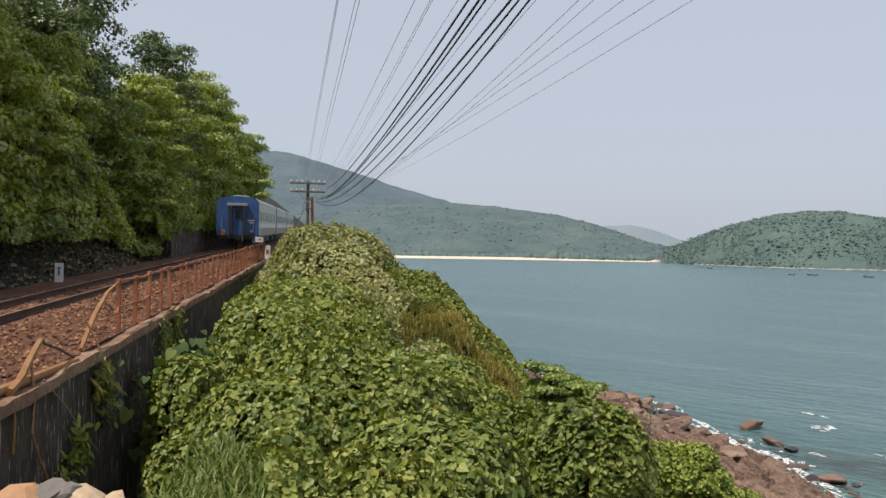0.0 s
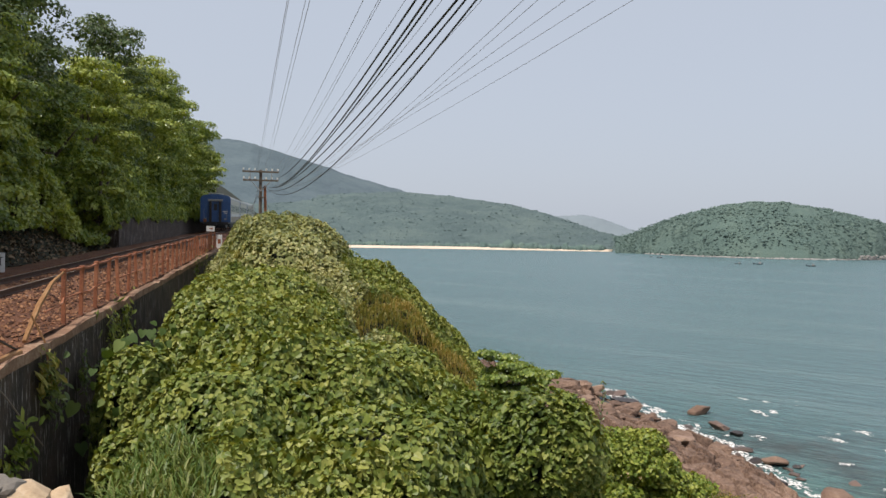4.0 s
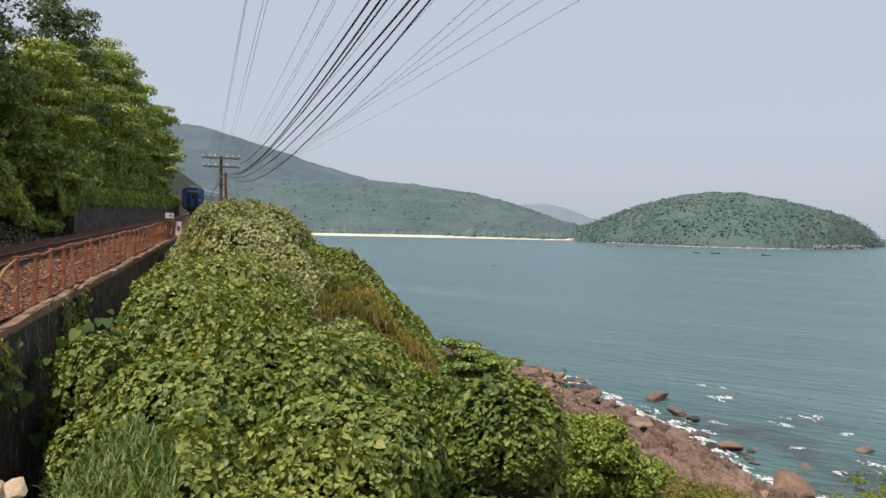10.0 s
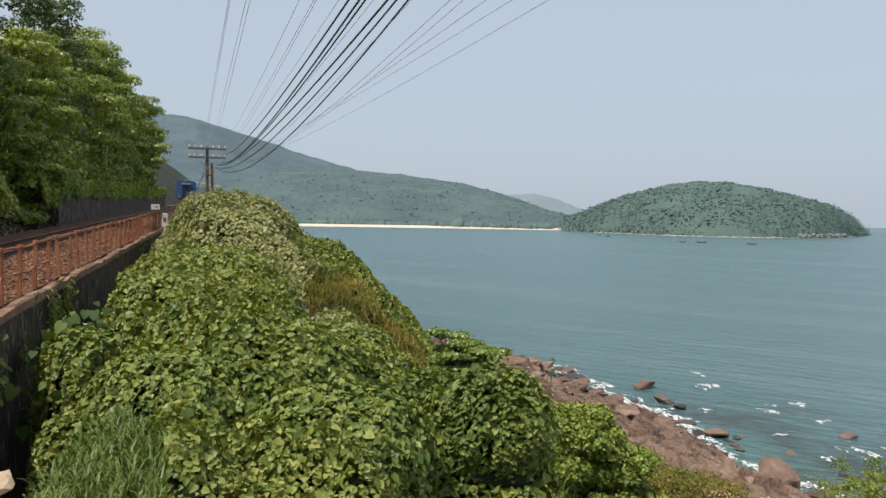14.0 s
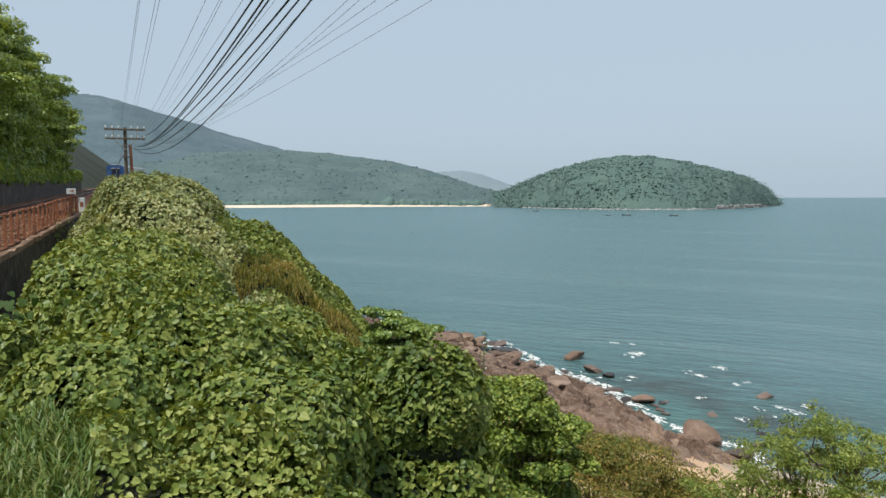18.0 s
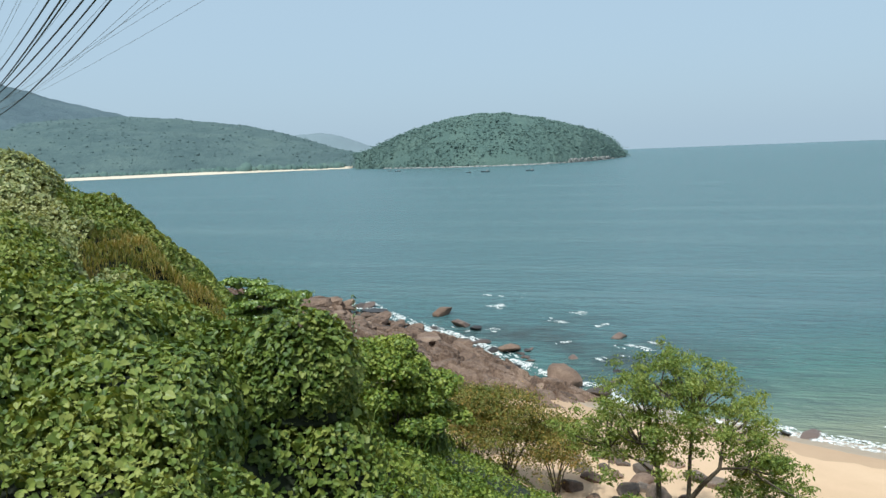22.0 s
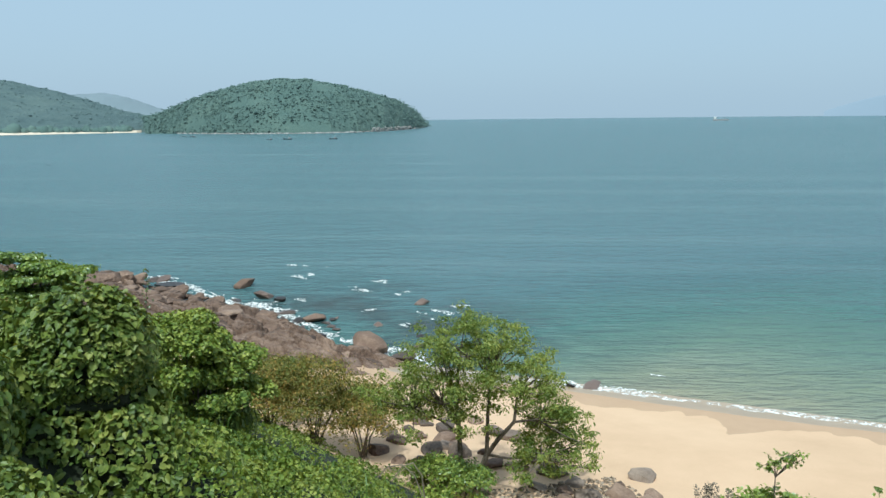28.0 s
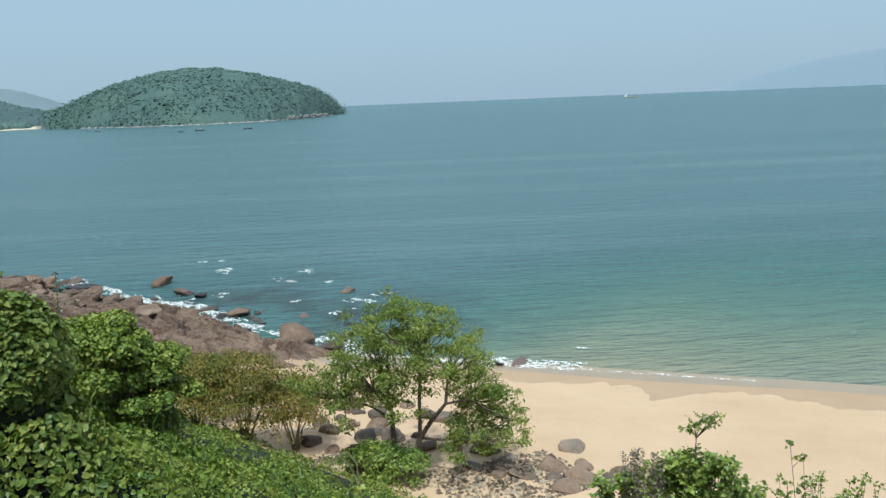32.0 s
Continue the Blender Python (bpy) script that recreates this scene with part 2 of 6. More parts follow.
def water_material():
    m = bpy.data.materials.new("sea_water")
    m.use_nodes = True
    t = m.node_tree
    bsdf = t.nodes["Principled BSDF"]
    bsdf.inputs["Roughness"].default_value = 0.27
    bsdf.inputs["Specular IOR Level"].default_value = 0.3
    bsdf.inputs["IOR"].default_value = 1.33
    where = t.nodes.new("ShaderNodeNewGeometry").outputs["Position"]
    # metres along the railway and out to sea; the sandy shallows lie off the beach, dark rock off the shelf
    axis = {}
    for key, way in (("s", (-0.44, 0.898, 0)), ("n", (0.898, 0.44, 0))):
        dot = t.nodes.new("ShaderNodeVectorMath")
        dot.operation = "DOT_PRODUCT"
        dot.inputs[1].default_value = way
        t.links.new(where, dot.inputs[0])
        axis[key] = dot.outputs["Value"]
    big = node(t, "ShaderNodeTexNoise", Scale=0.05, Detail=4.0)
    t.links.new(where, big.inputs["Vector"])
    bay = t.nodes.new("ShaderNodeMapRange")
    bay.inputs["From Min"].default_value, bay.inputs["From Max"].default_value = 26.0, 56.0
    bay.inputs["To Min"].default_value, bay.inputs["To Max"].default_value = 0.0, 42.0
    t.links.new(axis["s"], bay.inputs["Value"])
    beachward = t.nodes.new("ShaderNodeMath")
    beachward.operation = "MULTIPLY_ADD"
    beachward.inputs[1].default_value = 0.36
    t.links.new(axis["s"], beachward.inputs[0])
    t.links.new(axis["n"], beachward.inputs[2])
    off = t.nodes.new("ShaderNodeMath")
    t.links.new(beachward.outputs[0], off.inputs[0])
    t.links.new(bay.outputs[0], off.inputs[1])
    add = t.nodes.new("ShaderNodeMath")
    add.operation = "MULTIPLY_ADD"
    add.inputs[1].default_value = 12.0
    t.links.new(big.outputs["Fac"], add.inputs[0])
    t.links.new(off.outputs[0], add.inputs[2])
    span = t.nodes.new("ShaderNodeMapRange")
    span.inputs["From Min"].default_value, span.inputs["From Max"].default_value = 60.0, 150.0
    t.links.new(add.outputs[0], span.inputs["Value"])
    ramp = t.nodes.new("ShaderNodeValToRGB")
    els = ramp.color_ramp.elements
    stops = [(0.0, (0.31, 0.27, 0.18)), (0.07, (0.22, 0.235, 0.165)), (0.2, (0.13, 0.192, 0.146)), (0.4, (0.078, 0.154, 0.136)), (0.68, (0.073, 0.139, 0.145)), (1.0, (0.09, 0.155, 0.168))]
    while len(els) < len(stops):
        els.new(0.5)
    for e, (p, c) in zip(els, stops):
        e.position, e.color = p, (*c, 1)
    t.links.new(span.outputs[0], ramp.inputs["Fac"])
    # weed and sunken rock darken the bottom in patches
    reef = node(t, "ShaderNodeTexNoise", Scale=0.11, Detail=5.0, Roughness=0.6)
    t.links.new(where, reef.inputs["Vector"])
    patchy = t.nodes.new("ShaderNodeMapRange")
    patchy.inputs["From Min"].default_value, patchy.inputs["From Max"].default_value = 0.4, 0.62
    t.links.new(reef.outputs["Fac"], patchy.inputs["Value"])
    rocky = t.nodes.new("ShaderNodeMapRange")
    rocky.inputs["From Min"].default_value, rocky.inputs["From Max"].default_value = 26.0, 44.0
    t.links.new(axis["s"], rocky.inputs["Value"])
    inshore = t.nodes.new("ShaderNodeMapRange")
    inshore.inputs["From Min"].default_value, inshore.inputs["From Max"].default_value = 66.0, 50.0
    t.links.new(axis["n"], inshore.inputs["Value"])
    weed = t.nodes.new("ShaderNodeMath")
    weed.operation = "MULTIPLY"
    beyond = t.nodes.new("ShaderNodeMapRange")
    beyond.inputs["From Min"].default_value, beyond.inputs["From Max"].default_value = 78.0, 64.0
    t.links.new(axis["s"], beyond.inputs["Value"])
    shelf_only = t.nodes.new("ShaderNodeMath")
    shelf_only.operation = "MULTIPLY"
    t.links.new(rocky.outputs[0], shelf_only.inputs[0])
    t.links.new(beyond.outputs[0], shelf_only.inputs[1])
    t.links.new(shelf_only.outputs[0], weed.inputs[0])
    t.links.new(inshore.outputs[0], weed.inputs[1])
    spot = t.nodes.new("ShaderNodeMath")
    spot.operation = "MULTIPLY"
    t.links.new(weed.outputs[0], spot.inputs[0])
    t.links.new(patchy.outputs[0], spot.inputs[1])
    bottom = t.nodes.new("ShaderNodeMix")
    bottom.data_type = "RGBA"
    bottom.inputs["B"].default_value = (0.044, 0.06, 0.06, 1)
    t.links.new(spot.outputs[0], bottom.inputs["Factor"])
    t.links.new(ramp.outputs["Color"], bottom.inputs["A"])
    # pale sheen of wind lanes on the water, put into the base colour
    lane_map = t.nodes.new("ShaderNodeMapping")
    lane_map.vector_type = "TEXTURE"
    lane_map.inputs["Rotation"].default_value = (0, 0, radians(-28))
    lane_map.inputs["Scale"].default_value = (420.0, 26.0, 1.0)
    t.links.new(where, lane_map.inputs["Vector"])
    lane = node(t, "ShaderNodeTexNoise", Scale=1.0, Detail=3.0, Roughness=0.55)
    t.links.new(lane_map.outputs[0], lane.inputs["Vector"])
    lane_cut = t.nodes.new("ShaderNodeMapRange")
    lane_cut.inputs["From Min"].default_value, lane_cut.inputs["From Max"].default_value = 0.5, 0.72
    lane_cut.inputs["To Max"].default_value = 0.32
    t.links.new(lane.outputs["Fac"], lane_cut.inputs["Value"])
    sheen_lanes = t.nodes.new("ShaderNodeMix")
    sheen_lanes.data_type = "RGBA"
    sheen_lanes.inputs["B"].default_value = (0.2, 0.27, 0.275, 1)
    t.links.new(lane_cut.outputs[0], sheen_lanes.inputs["Factor"])
    t.links.new(bottom.outputs["Result"], sheen_lanes.inputs["A"])
    t.links.new(sheen_lanes.outputs["Result"], bsdf.inputs["Base Color"])
    # wind ripples and swell
    turn = t.nodes.new("ShaderNodeMapping")
    turn.vector_type = "TEXTURE"
    turn.inputs["Rotation"].default_value = (0, 0, radians(-22))
    turn.inputs["Scale"].default_value = (3.5, 1.0, 1.0)
    t.links.new(where, turn.inputs["Vector"])
    height = None
    for scale, amount in ((0.03, 0.8), (0.16, 2.2), (0.5, 3.2), (1.7, 1.5)):
        n = node(t, "ShaderNodeTexNoise", Scale=scale, Detail=3.0, Roughness=0.6)
        t.links.new(turn.outputs[0], n.inputs["Vector"])
        a = t.nodes.new("ShaderNodeMath")
        a.operation = "MULTIPLY_ADD"
        a.inputs[1].default_value = amount
        t.links.new(n.outputs["Fac"], a.inputs[0])
        if height:
            t.links.new(height, a.inputs[2])
        height = a.outputs[0]
    b = t.nodes.new("ShaderNodeBump")
    b.inputs["Strength"].default_value, b.inputs["Distance"].default_value = 0.75, 0.9
    t.links.new(height, b.inputs["Height"])
    t.links.new(b.outputs["Normal"], bsdf.inputs["Normal"])
    return m


M_WATER = water_material()
M_FOAM = surface("sea_foam", [(0.74, 0.71, 0.67), (0.86, 0.83, 0.79)], 0.9, 2, 12, 0.4, single=1)
# the foam is torn: holes let the water through
lace = M_FOAM.node_tree
tear = node(lace, "ShaderNodeTexNoise", Scale=3.2, Detail=6.0, Roughness=0.75)
lace.links.new(lace.nodes.new("ShaderNodeNewGeometry").outputs["Position"], tear.inputs["Vector"])
holes = lace.nodes.new("ShaderNodeMapRange")
holes.inputs["From Min"].default_value, holes.inputs["From Max"].default_value = 0.45, 0.55
lace.links.new(tear.outputs["Fac"], holes.inputs["Value"])
lace.links.new(holes.outputs[0], lace.nodes["Principled BSDF"].inputs["Alpha"])
M_WETSAND = surface("wet_sand", [(0.34, 0.245, 0.163), (0.41, 0.295, 0.195)], 0.35, 0.4, 20, 0.05, single=1)
M_SHINGLE = surface("pale_shingle", [(0.112, 0.076, 0.048), (0.216, 0.155, 0.106), (0.384, 0.302, 0.224)], 0.9, 1.0, 12, 0.0, island=0.8, single=1)
M_RUBBLE_GREY = surface("grey_rubble", [(0.12, 0.105, 0.09), (0.22, 0.195, 0.165)], 0.9, 2.5, 22, 0.5)
M_RUBBLE_PINK = surface("pink_rubble", [(0.34, 0.17, 0.08), (0.48, 0.28, 0.15)], 0.9, 2.5, 22, 0.5)
M_ORANGE = surface("orange_rust", [(0.18, 0.072, 0.024), (0.288, 0.144, 0.054), (0.33, 0.204, 0.102)], 0.85, 3, 30, 0.4, single=1)
M_BROAD = foliage("broad_leaf", [(0.05, 0.09, 0.015), (0.095, 0.145, 0.028), (0.15, 0.195, 0.05)], 0.3, rough=0.7, spread=-0.9)
M_DAMPSAND = surface("damp_sand", [(0.43, 0.276, 0.168), (0.505, 0.33, 0.206)], 0.8, 0.3, 22, 0.1, single=1)
M_LITTER = surface("leaf_litter", [(0.05, 0.034, 0.02), (0.13, 0.09, 0.052), (0.28, 0.2, 0.125)], 0.9, 1.0, 8, 0.0, island=0.8, single=1)
M_TWIG = surface("dry_twig", [(0.16, 0.12, 0.08), (0.3, 0.24, 0.17)], 0.9, 5, 30, 0.3)
M_SPIKY = foliage("grey_green_blade", [(0.053, 0.081, 0.02), (0.105, 0.142, 0.037), (0.2, 0.237, 0.065)])

# ---- tools ----
rng = np.random.default_rng(7)


def sn(s, n, z=0.0):
    """World place from metres along the railway (s), towards the sea (n) and above the sea (z)."""
    return Vector((-0.44 * s + 0.898 * n, 0.898 * s + 0.44 * n, z))


def from_sn(s, n, z):
    return np.stack([-0.44 * s + 0.898 * n, 0.898 * s + 0.44 * n, z], -1)


TURN = math.degrees(math.atan2(0.44, 0.898))  # the railway's bearing, to the left of +y


def fade(a, b, x):
    t = np.clip((x - a) / (b - a), 0, 1)
    return t * t * (3 - 2 * t)


def lattice(seed, ix, iy):
    h = np.sin(ix * 127.1 + iy * 311.7 + seed * 74.7) * 43758.5453
    return h - np.floor(h)


def rough_noise(x, y, scale, seed=0, octaves=3):
    """Value noise between -1 and 1."""
    total, amp, norm = 0.0, 1.0, 0.0
    for o in range(octaves):
        u, v = np.asarray(x, float) / scale * 2**o + 17.3 * o, np.asarray(y, float) / scale * 2**o - 9.1 * o
        ix, iy = np.floor(u), np.floor(v)
        fx, fy = u - ix, v - iy
        fx, fy = fx * fx * (3 - 2 * fx), fy * fy * (3 - 2 * fy)
        a, b = lattice(seed + o, ix, iy), lattice(seed + o, ix + 1, iy)
        c, d = lattice(seed + o, ix, iy + 1), lattice(seed + o, ix + 1, iy + 1)
        total = total + amp * ((a * (1 - fx) + b * fx) * (1 - fy) + (c * (1 - fx) + d * fx) * fy)
        norm += amp
        amp *= 0.5
    return total / norm * 2 - 1


def cushions(x, y, cell, seed=0):
    """Rounded cushions of uneven size, 1 at their middles and 0 in the creases between them."""
    u, v = np.asarray(x, float) / cell, np.asarray(y, float) / cell
    ix, iy = np.floor(u), np.floor(v)
    best = np.full(np.shape(u), -1.0)
    for dx in (-1, 0, 1):
        for dy in (-1, 0, 1):
            cx, cy = ix + dx, iy + dy
            px, py = cx + 0.15 + 0.7 * lattice(seed, cx, cy), cy + 0.15 + 0.7 * lattice(seed + 5, cx, cy)
            size = 0.65 + 0.35 * lattice(seed + 9, cx, cy)
            best = np.maximum(best, size * (1 - ((u - px) ** 2 + (v - py) ** 2) / 0.62))
    return np.sqrt(np.clip(best, 0, 1))


def mesh_object(name, verts, faces, material, parent=None, smooth=False):
    """A mesh from arrays: verts (V, 3), faces (F, k)."""
    verts, faces = np.asarray(verts, np.float32), np.asarray(faces, np.int32)
    me = bpy.data.meshes.new(name)
    me.vertices.add(len(verts))
    me.vertices.foreach_set("co", verts.ravel())
    k = faces.shape[1]
    me.loops.add(faces.size)
    me.loops.foreach_set("vertex_index", faces.ravel())
    me.polygons.add(len(faces))
    me.polygons.foreach_set("loop_start", np.arange(0, faces.size, k, dtype=np.int32))
    me.polygons.foreach_set("use_smooth", np.full(len(faces), smooth))
    me.update(calc_edges=True)
    me.materials.append(material)
    ob = new(name, me)
    if parent:
        ob.parent = parent
    return ob


def sheet(name, x, y, z, material, parent=None, smooth=True):
    """A grid surface from 2D arrays."""
    r, c = x.shape
    i = np.arange(r * c).reshape(r, c)
    faces = np.stack([i[:-1, :-1], i[:-1, 1:], i[1:, 1:], i[1:, :-1]], -1).reshape(-1, 4)
    return mesh_object(name, np.stack([x, y, z], -1).reshape(-1, 3), faces, material, parent, smooth)


def part(name, bm, material, parent=None, label="", smooth=False):
    """Links a bmesh as one mesh object under a thing or a part."""
    me = bpy.data.meshes.new(name)
    bm.to_mesh(me)
    bm.free()
    me.materials.append(material)
    if smooth:
        me.polygons.foreach_set("use_smooth", [True] * len(me.polygons))
    ob = new(name, me)
    if parent:
        ob.parent = parent
    if label:
        ob["label"] = label
    return ob


def box(size, at=(0, 0, 0), bevel=0.0, bm=None, turn=None):
    bm = bm or bmesh.new()
    m = Matrix.Translation(at) @ (turn or Matrix()) @ Matrix.Diagonal((*size, 1))
    made = bmesh.ops.create_cube(bm, size=1, matrix=m)
    if bevel:
        edges = {e for v in made["verts"] for e in v.link_edges}
        bmesh.ops.bevel(bm, geom=list(edges), offset=bevel, segments=2, affect="EDGES", profile=0.7)
    return bm


def tube(points, radii, sides=6, bm=None):
    """A tapered tube through the points."""
    bm = bm or bmesh.new()
    points = [Vector(p) for p in points]
    rings = []
    for i, p in enumerate(points):
        ahead = (points[min(i + 1, len(points) - 1)] - points[max(i - 1, 0)]).normalized()
        a = ahead.orthogonal().normalized()
        if rings:
            a = (last - ahead * last.dot(ahead)).normalized()
        last = a
        b = ahead.cross(a)
        r = radii[i] if isinstance(radii, (list, tuple)) else radii
        rings.append([bm.verts.new(p + (a * math.cos(k * math.tau / sides) + b * math.sin(k * math.tau / sides)) * r) for k in range(sides)])
    for one, two in zip(rings, rings[1:]):
        for k in range(sides):
            bm.faces.new((one[k], one[(k + 1) % sides], two[(k + 1) % sides], two[k]))
    bm.faces.new(rings[0][::-1])
    bm.faces.new(rings[-1])
    return bm


LEAF = np.array([[0, 0, 0], [-0.46, 0.16, 0.10], [-0.36, 0.62, 0.07], [0, 1.0, -0.12], [0.36, 0.62, 0.07], [0.46, 0.16, 0.10]])
LONG_LEAF = np.array([[0, 0, 0], [-0.2, 0.3, 0.05], [-0.16, 0.7, 0.03], [0, 1.0, -0.1], [0.16, 0.7, 0.03], [0.2, 0.3, 0.05]])
HEART = np.array([[0, 0.06, 0], [-0.2, -0.06, 0.05], [-0.46, 0.14, 0.12], [-0.42, 0.5, 0.09], [-0.2, 0.82, 0.0], [0, 1.0, -0.12], [0.2, 0.82, 0.0], [0.42, 0.5, 0.09], [0.46, 0.14, 0.12], [0.2, -0.06, 0.05]])
HEART_FACES = np.array([[0, 5, 4, 3, 2, 1], [0, 9, 8, 7, 6, 5]])
DIAMOND = np.array([[0, 0, 0], [-0.42, 0.42, 0.09], [0, 1.0, -0.12], [0.42, 0.42, 0.09]])
DIAMOND_FACES = np.array([[0, 2, 1], [0, 3, 2]])
LEAF_FACES = np.array([[0, 3, 2, 1], [0, 5, 4, 3]])


def leaves(name, at, facing, sizes, material, parent=None, shape=LEAF, drop=0.5):
    """A mass of folded leaves at the places given, each facing roughly the way given, its tip hanging down."""
    count = len(at)
    facing = facing / np.linalg.norm(facing, axis=1, keepdims=True)
    down = np.stack([rng.normal(0, 1, count), rng.normal(0, 1, count), rng.normal(-drop * 2, 0.5, count)], 1)
    tip = down - facing * (down * facing).sum(1, keepdims=True)
    tip /= np.linalg.norm(tip, axis=1, keepdims=True) + 1e-9
    side = np.cross(tip, facing)
    k = len(shape)
    sizes = np.asarray(sizes)[:, None, None]
    local = shape[None] - [0, 0.4, 0]
    verts = at[:, None] + sizes * (side[:, None] * local[..., :1] + tip[:, None] * local[..., 1:2] + facing[:, None] * local[..., 2:])
    pattern = {10: HEART_FACES, 6: LEAF_FACES, 4: DIAMOND_FACES}[k]
    faces = (np.arange(count)[:, None, None] * k + pattern[None]).reshape(-1, pattern.shape[1])
    return mesh_object(name, verts.reshape(-1, 3), faces, material, parent)


def puff_points(count, centre, radii):
    """Places scattered loosely about a middle, with the directions away from it."""
    d = rng.normal(0, 0.48, (count, 3))
    return np.asarray(centre) + d * np.asarray(radii), d


def slabs(x, y, cell, seed=0, crack=0.22, tilt=1.0):
    """Broken slabs: the height of each one's own plane, and 0 to 1 across the cracks between them."""
    u, v = np.asarray(x, float) / cell, np.asarray(y, float) / cell
    ix, iy = np.floor(u), np.floor(v)
    near, second, height = np.full(np.shape(u), 9.0), np.full(np.shape(u), 9.0), np.zeros(np.shape(u))
    for dx in (-1, 0, 1):
        for dy in (-1, 0, 1):
            cx, cy = ix + dx, iy + dy
            px, py = cx + lattice(seed, cx, cy), cy + lattice(seed + 5, cx, cy)
            d = np.hypot(u - px, v - py)
            own = lattice(seed + 9, cx, cy) - 0.5 + tilt * ((u - px) * (lattice(seed + 12, cx, cy) - 0.5) + (v - py) * (lattice(seed + 15, cx, cy) - 0.5))
            closer = d < near
            second = np.where(closer, near, np.minimum(second, d))
            height = np.where(closer, own, height)
            near = np.where(closer, d, near)
    return height, fade(0.0, crack, second - near)


def ball_points(count, centre, radii, flat=0.0):
    """Places on and a little within a lumpy ball, with their outward directions."""
    d = rng.normal(0, 1, (count, 3))
    d /= np.linalg.norm(d, axis=1, keepdims=True)
    d[:, 2] = np.where(d[:, 2] < -0.45, -d[:, 2] * 0.6, d[:, 2])
    depth = 1 - 0.45 * rng.random(count) ** 2.2
    return np.asarray(centre) + d * np.asarray(radii) * depth[:, None], d


def thing(name, label, category, group="", kind="", at=None):
    ob = new(name)
    if at is not None:
        ob.matrix_basis = at
    return tagged(ob, label, category, group, kind)

# ---- the lie of the land ----
def rail_z(s):
    """Top of the rails: the line climbs away from the camera."""
    return 18.244 + 0.0232 * s


def track_n(s):
    """The middle of the track: straight, then an easy curve to the right behind the headland."""
    return -6.4 + np.minimum(np.maximum(0, np.asarray(s, float) - 112), 90) ** 2 / 1600


def shore_n(s):
    """Where the sea meets the land."""
    s = np.asarray(s, float)
    return 40.5 + 0.36 * np.maximum(0, 42 - s) + 1.5 * fade(50, 62, s) - 0.5 * np.maximum(0, s - 92) - 0.003 * np.maximum(0, 5 - s) ** 2


DIP = (0.80, 1.06, 2.11, 1.87, 2.4, 1.42)  # the hollow along the foot of the wall
LOW = (0.21, 2.35, 16.57, 16.90)  # push of the crest near and far, slope, terrace
BUSHES = [  # s, n, radius along and across, height
    (28.6, 6.2, 1.5, 2.4, 0.2), (38.0, -0.4, 6.5, 2.4, 1.82), (12.2, 4.6, 2.4, 1.5, 1.17), (10.6, 5.6, 1.3, 1.0, 0.10), (16.5, 3.4, 2.0, 1.6, 0.43), (21.0, 0.3, 3.0, 1.8, 0.60), (24.5, -1.2, 3.0, 1.7, 0.54), (28.0, 3.8, 3.2, 2.2, 0.39), (31.0, 0.5, 3.4, 2.2, 0.10), (14.5, 0.6, 2.0, 1.5, 0.54), (8.5, 2.6, 1.7, 1.3, 0.23)]


def canopy(s, n):
    """The top of the vine cover on the seaward slope (the ground lies a little below it)."""
    s, n = np.asarray(s, float), np.asarray(n, float)
    c = np.clip(s, -40, 38)
    terrace = LOW[3] + 0.045 * c + 0.0008 * np.maximum(c, 0) ** 2 - 1.4 * fade(42, 52, s) + 0.015 * np.maximum(0, s - 52)
    push = LOW[0] * fade(7.5, 11, s) + LOW[1] * fade(19, 30, s) - 1.4 * fade(45, 60, s)
    slope = LOW[2] + push * fade(13, 5, n) - 0.69 * (n - 3.3)
    gap = slope - terrace
    z = np.where(gap > 0, terrace, slope) - 0.35 * np.exp(-np.abs(gap) / 0.6)
    z = z - DIP[0] * np.exp(-(((n + 4.0) / DIP[1]) ** 2)) * fade(30, 20, s) - DIP[4] * np.exp(-(((n + 4.0) / DIP[5]) ** 2)) * fade(20, 12, s) * fade(1, 4, s) - DIP[2] * np.exp(-(((n + 4.0) / DIP[3]) ** 2)) * fade(20, 30, s) * fade(58, 50, s)
    for bs, bn, rs, rn, h in BUSHES:
        z = z + h * np.exp(-(((s - bs) / rs) ** 2) - ((n - bn) / rn) ** 2)
    z = z - 1.15 * np.exp(-(((s - 7.6) / 2.6) ** 2) - ((n - 3.6) / 2.0) ** 2)  # a gully below the vine-draped bush
    z = z - 1.5 * np.exp(-(((s - 9.7) / 1.0) ** 2) - ((n - 3.7) / 1.0) ** 2) - 0.7 * np.exp(-(((s - 10.6) / 1.8) ** 2) - ((n - 6.2) / 1.4) ** 2)
    # the hollow at the foot of the wall, where its face stays bare
    z = z - 2.7 * fade(-2.0 - 0.055 * s, -3.0 - 0.04 * s, n) * fade(8, 12, s) * fade(34, 26, s)
    # a spur of spoil beside the wall, under the rubble
    z = z + 1.2 * np.exp(-(((s - 4.9) / 0.8) ** 2) - ((n + 1.75) / 0.65) ** 2)
    # the knoll beside the track on which the camera is held
    return z + (18.4 - z) * fade(4.2, 2.0, np.hypot(s + 0.6, n + 0.3))


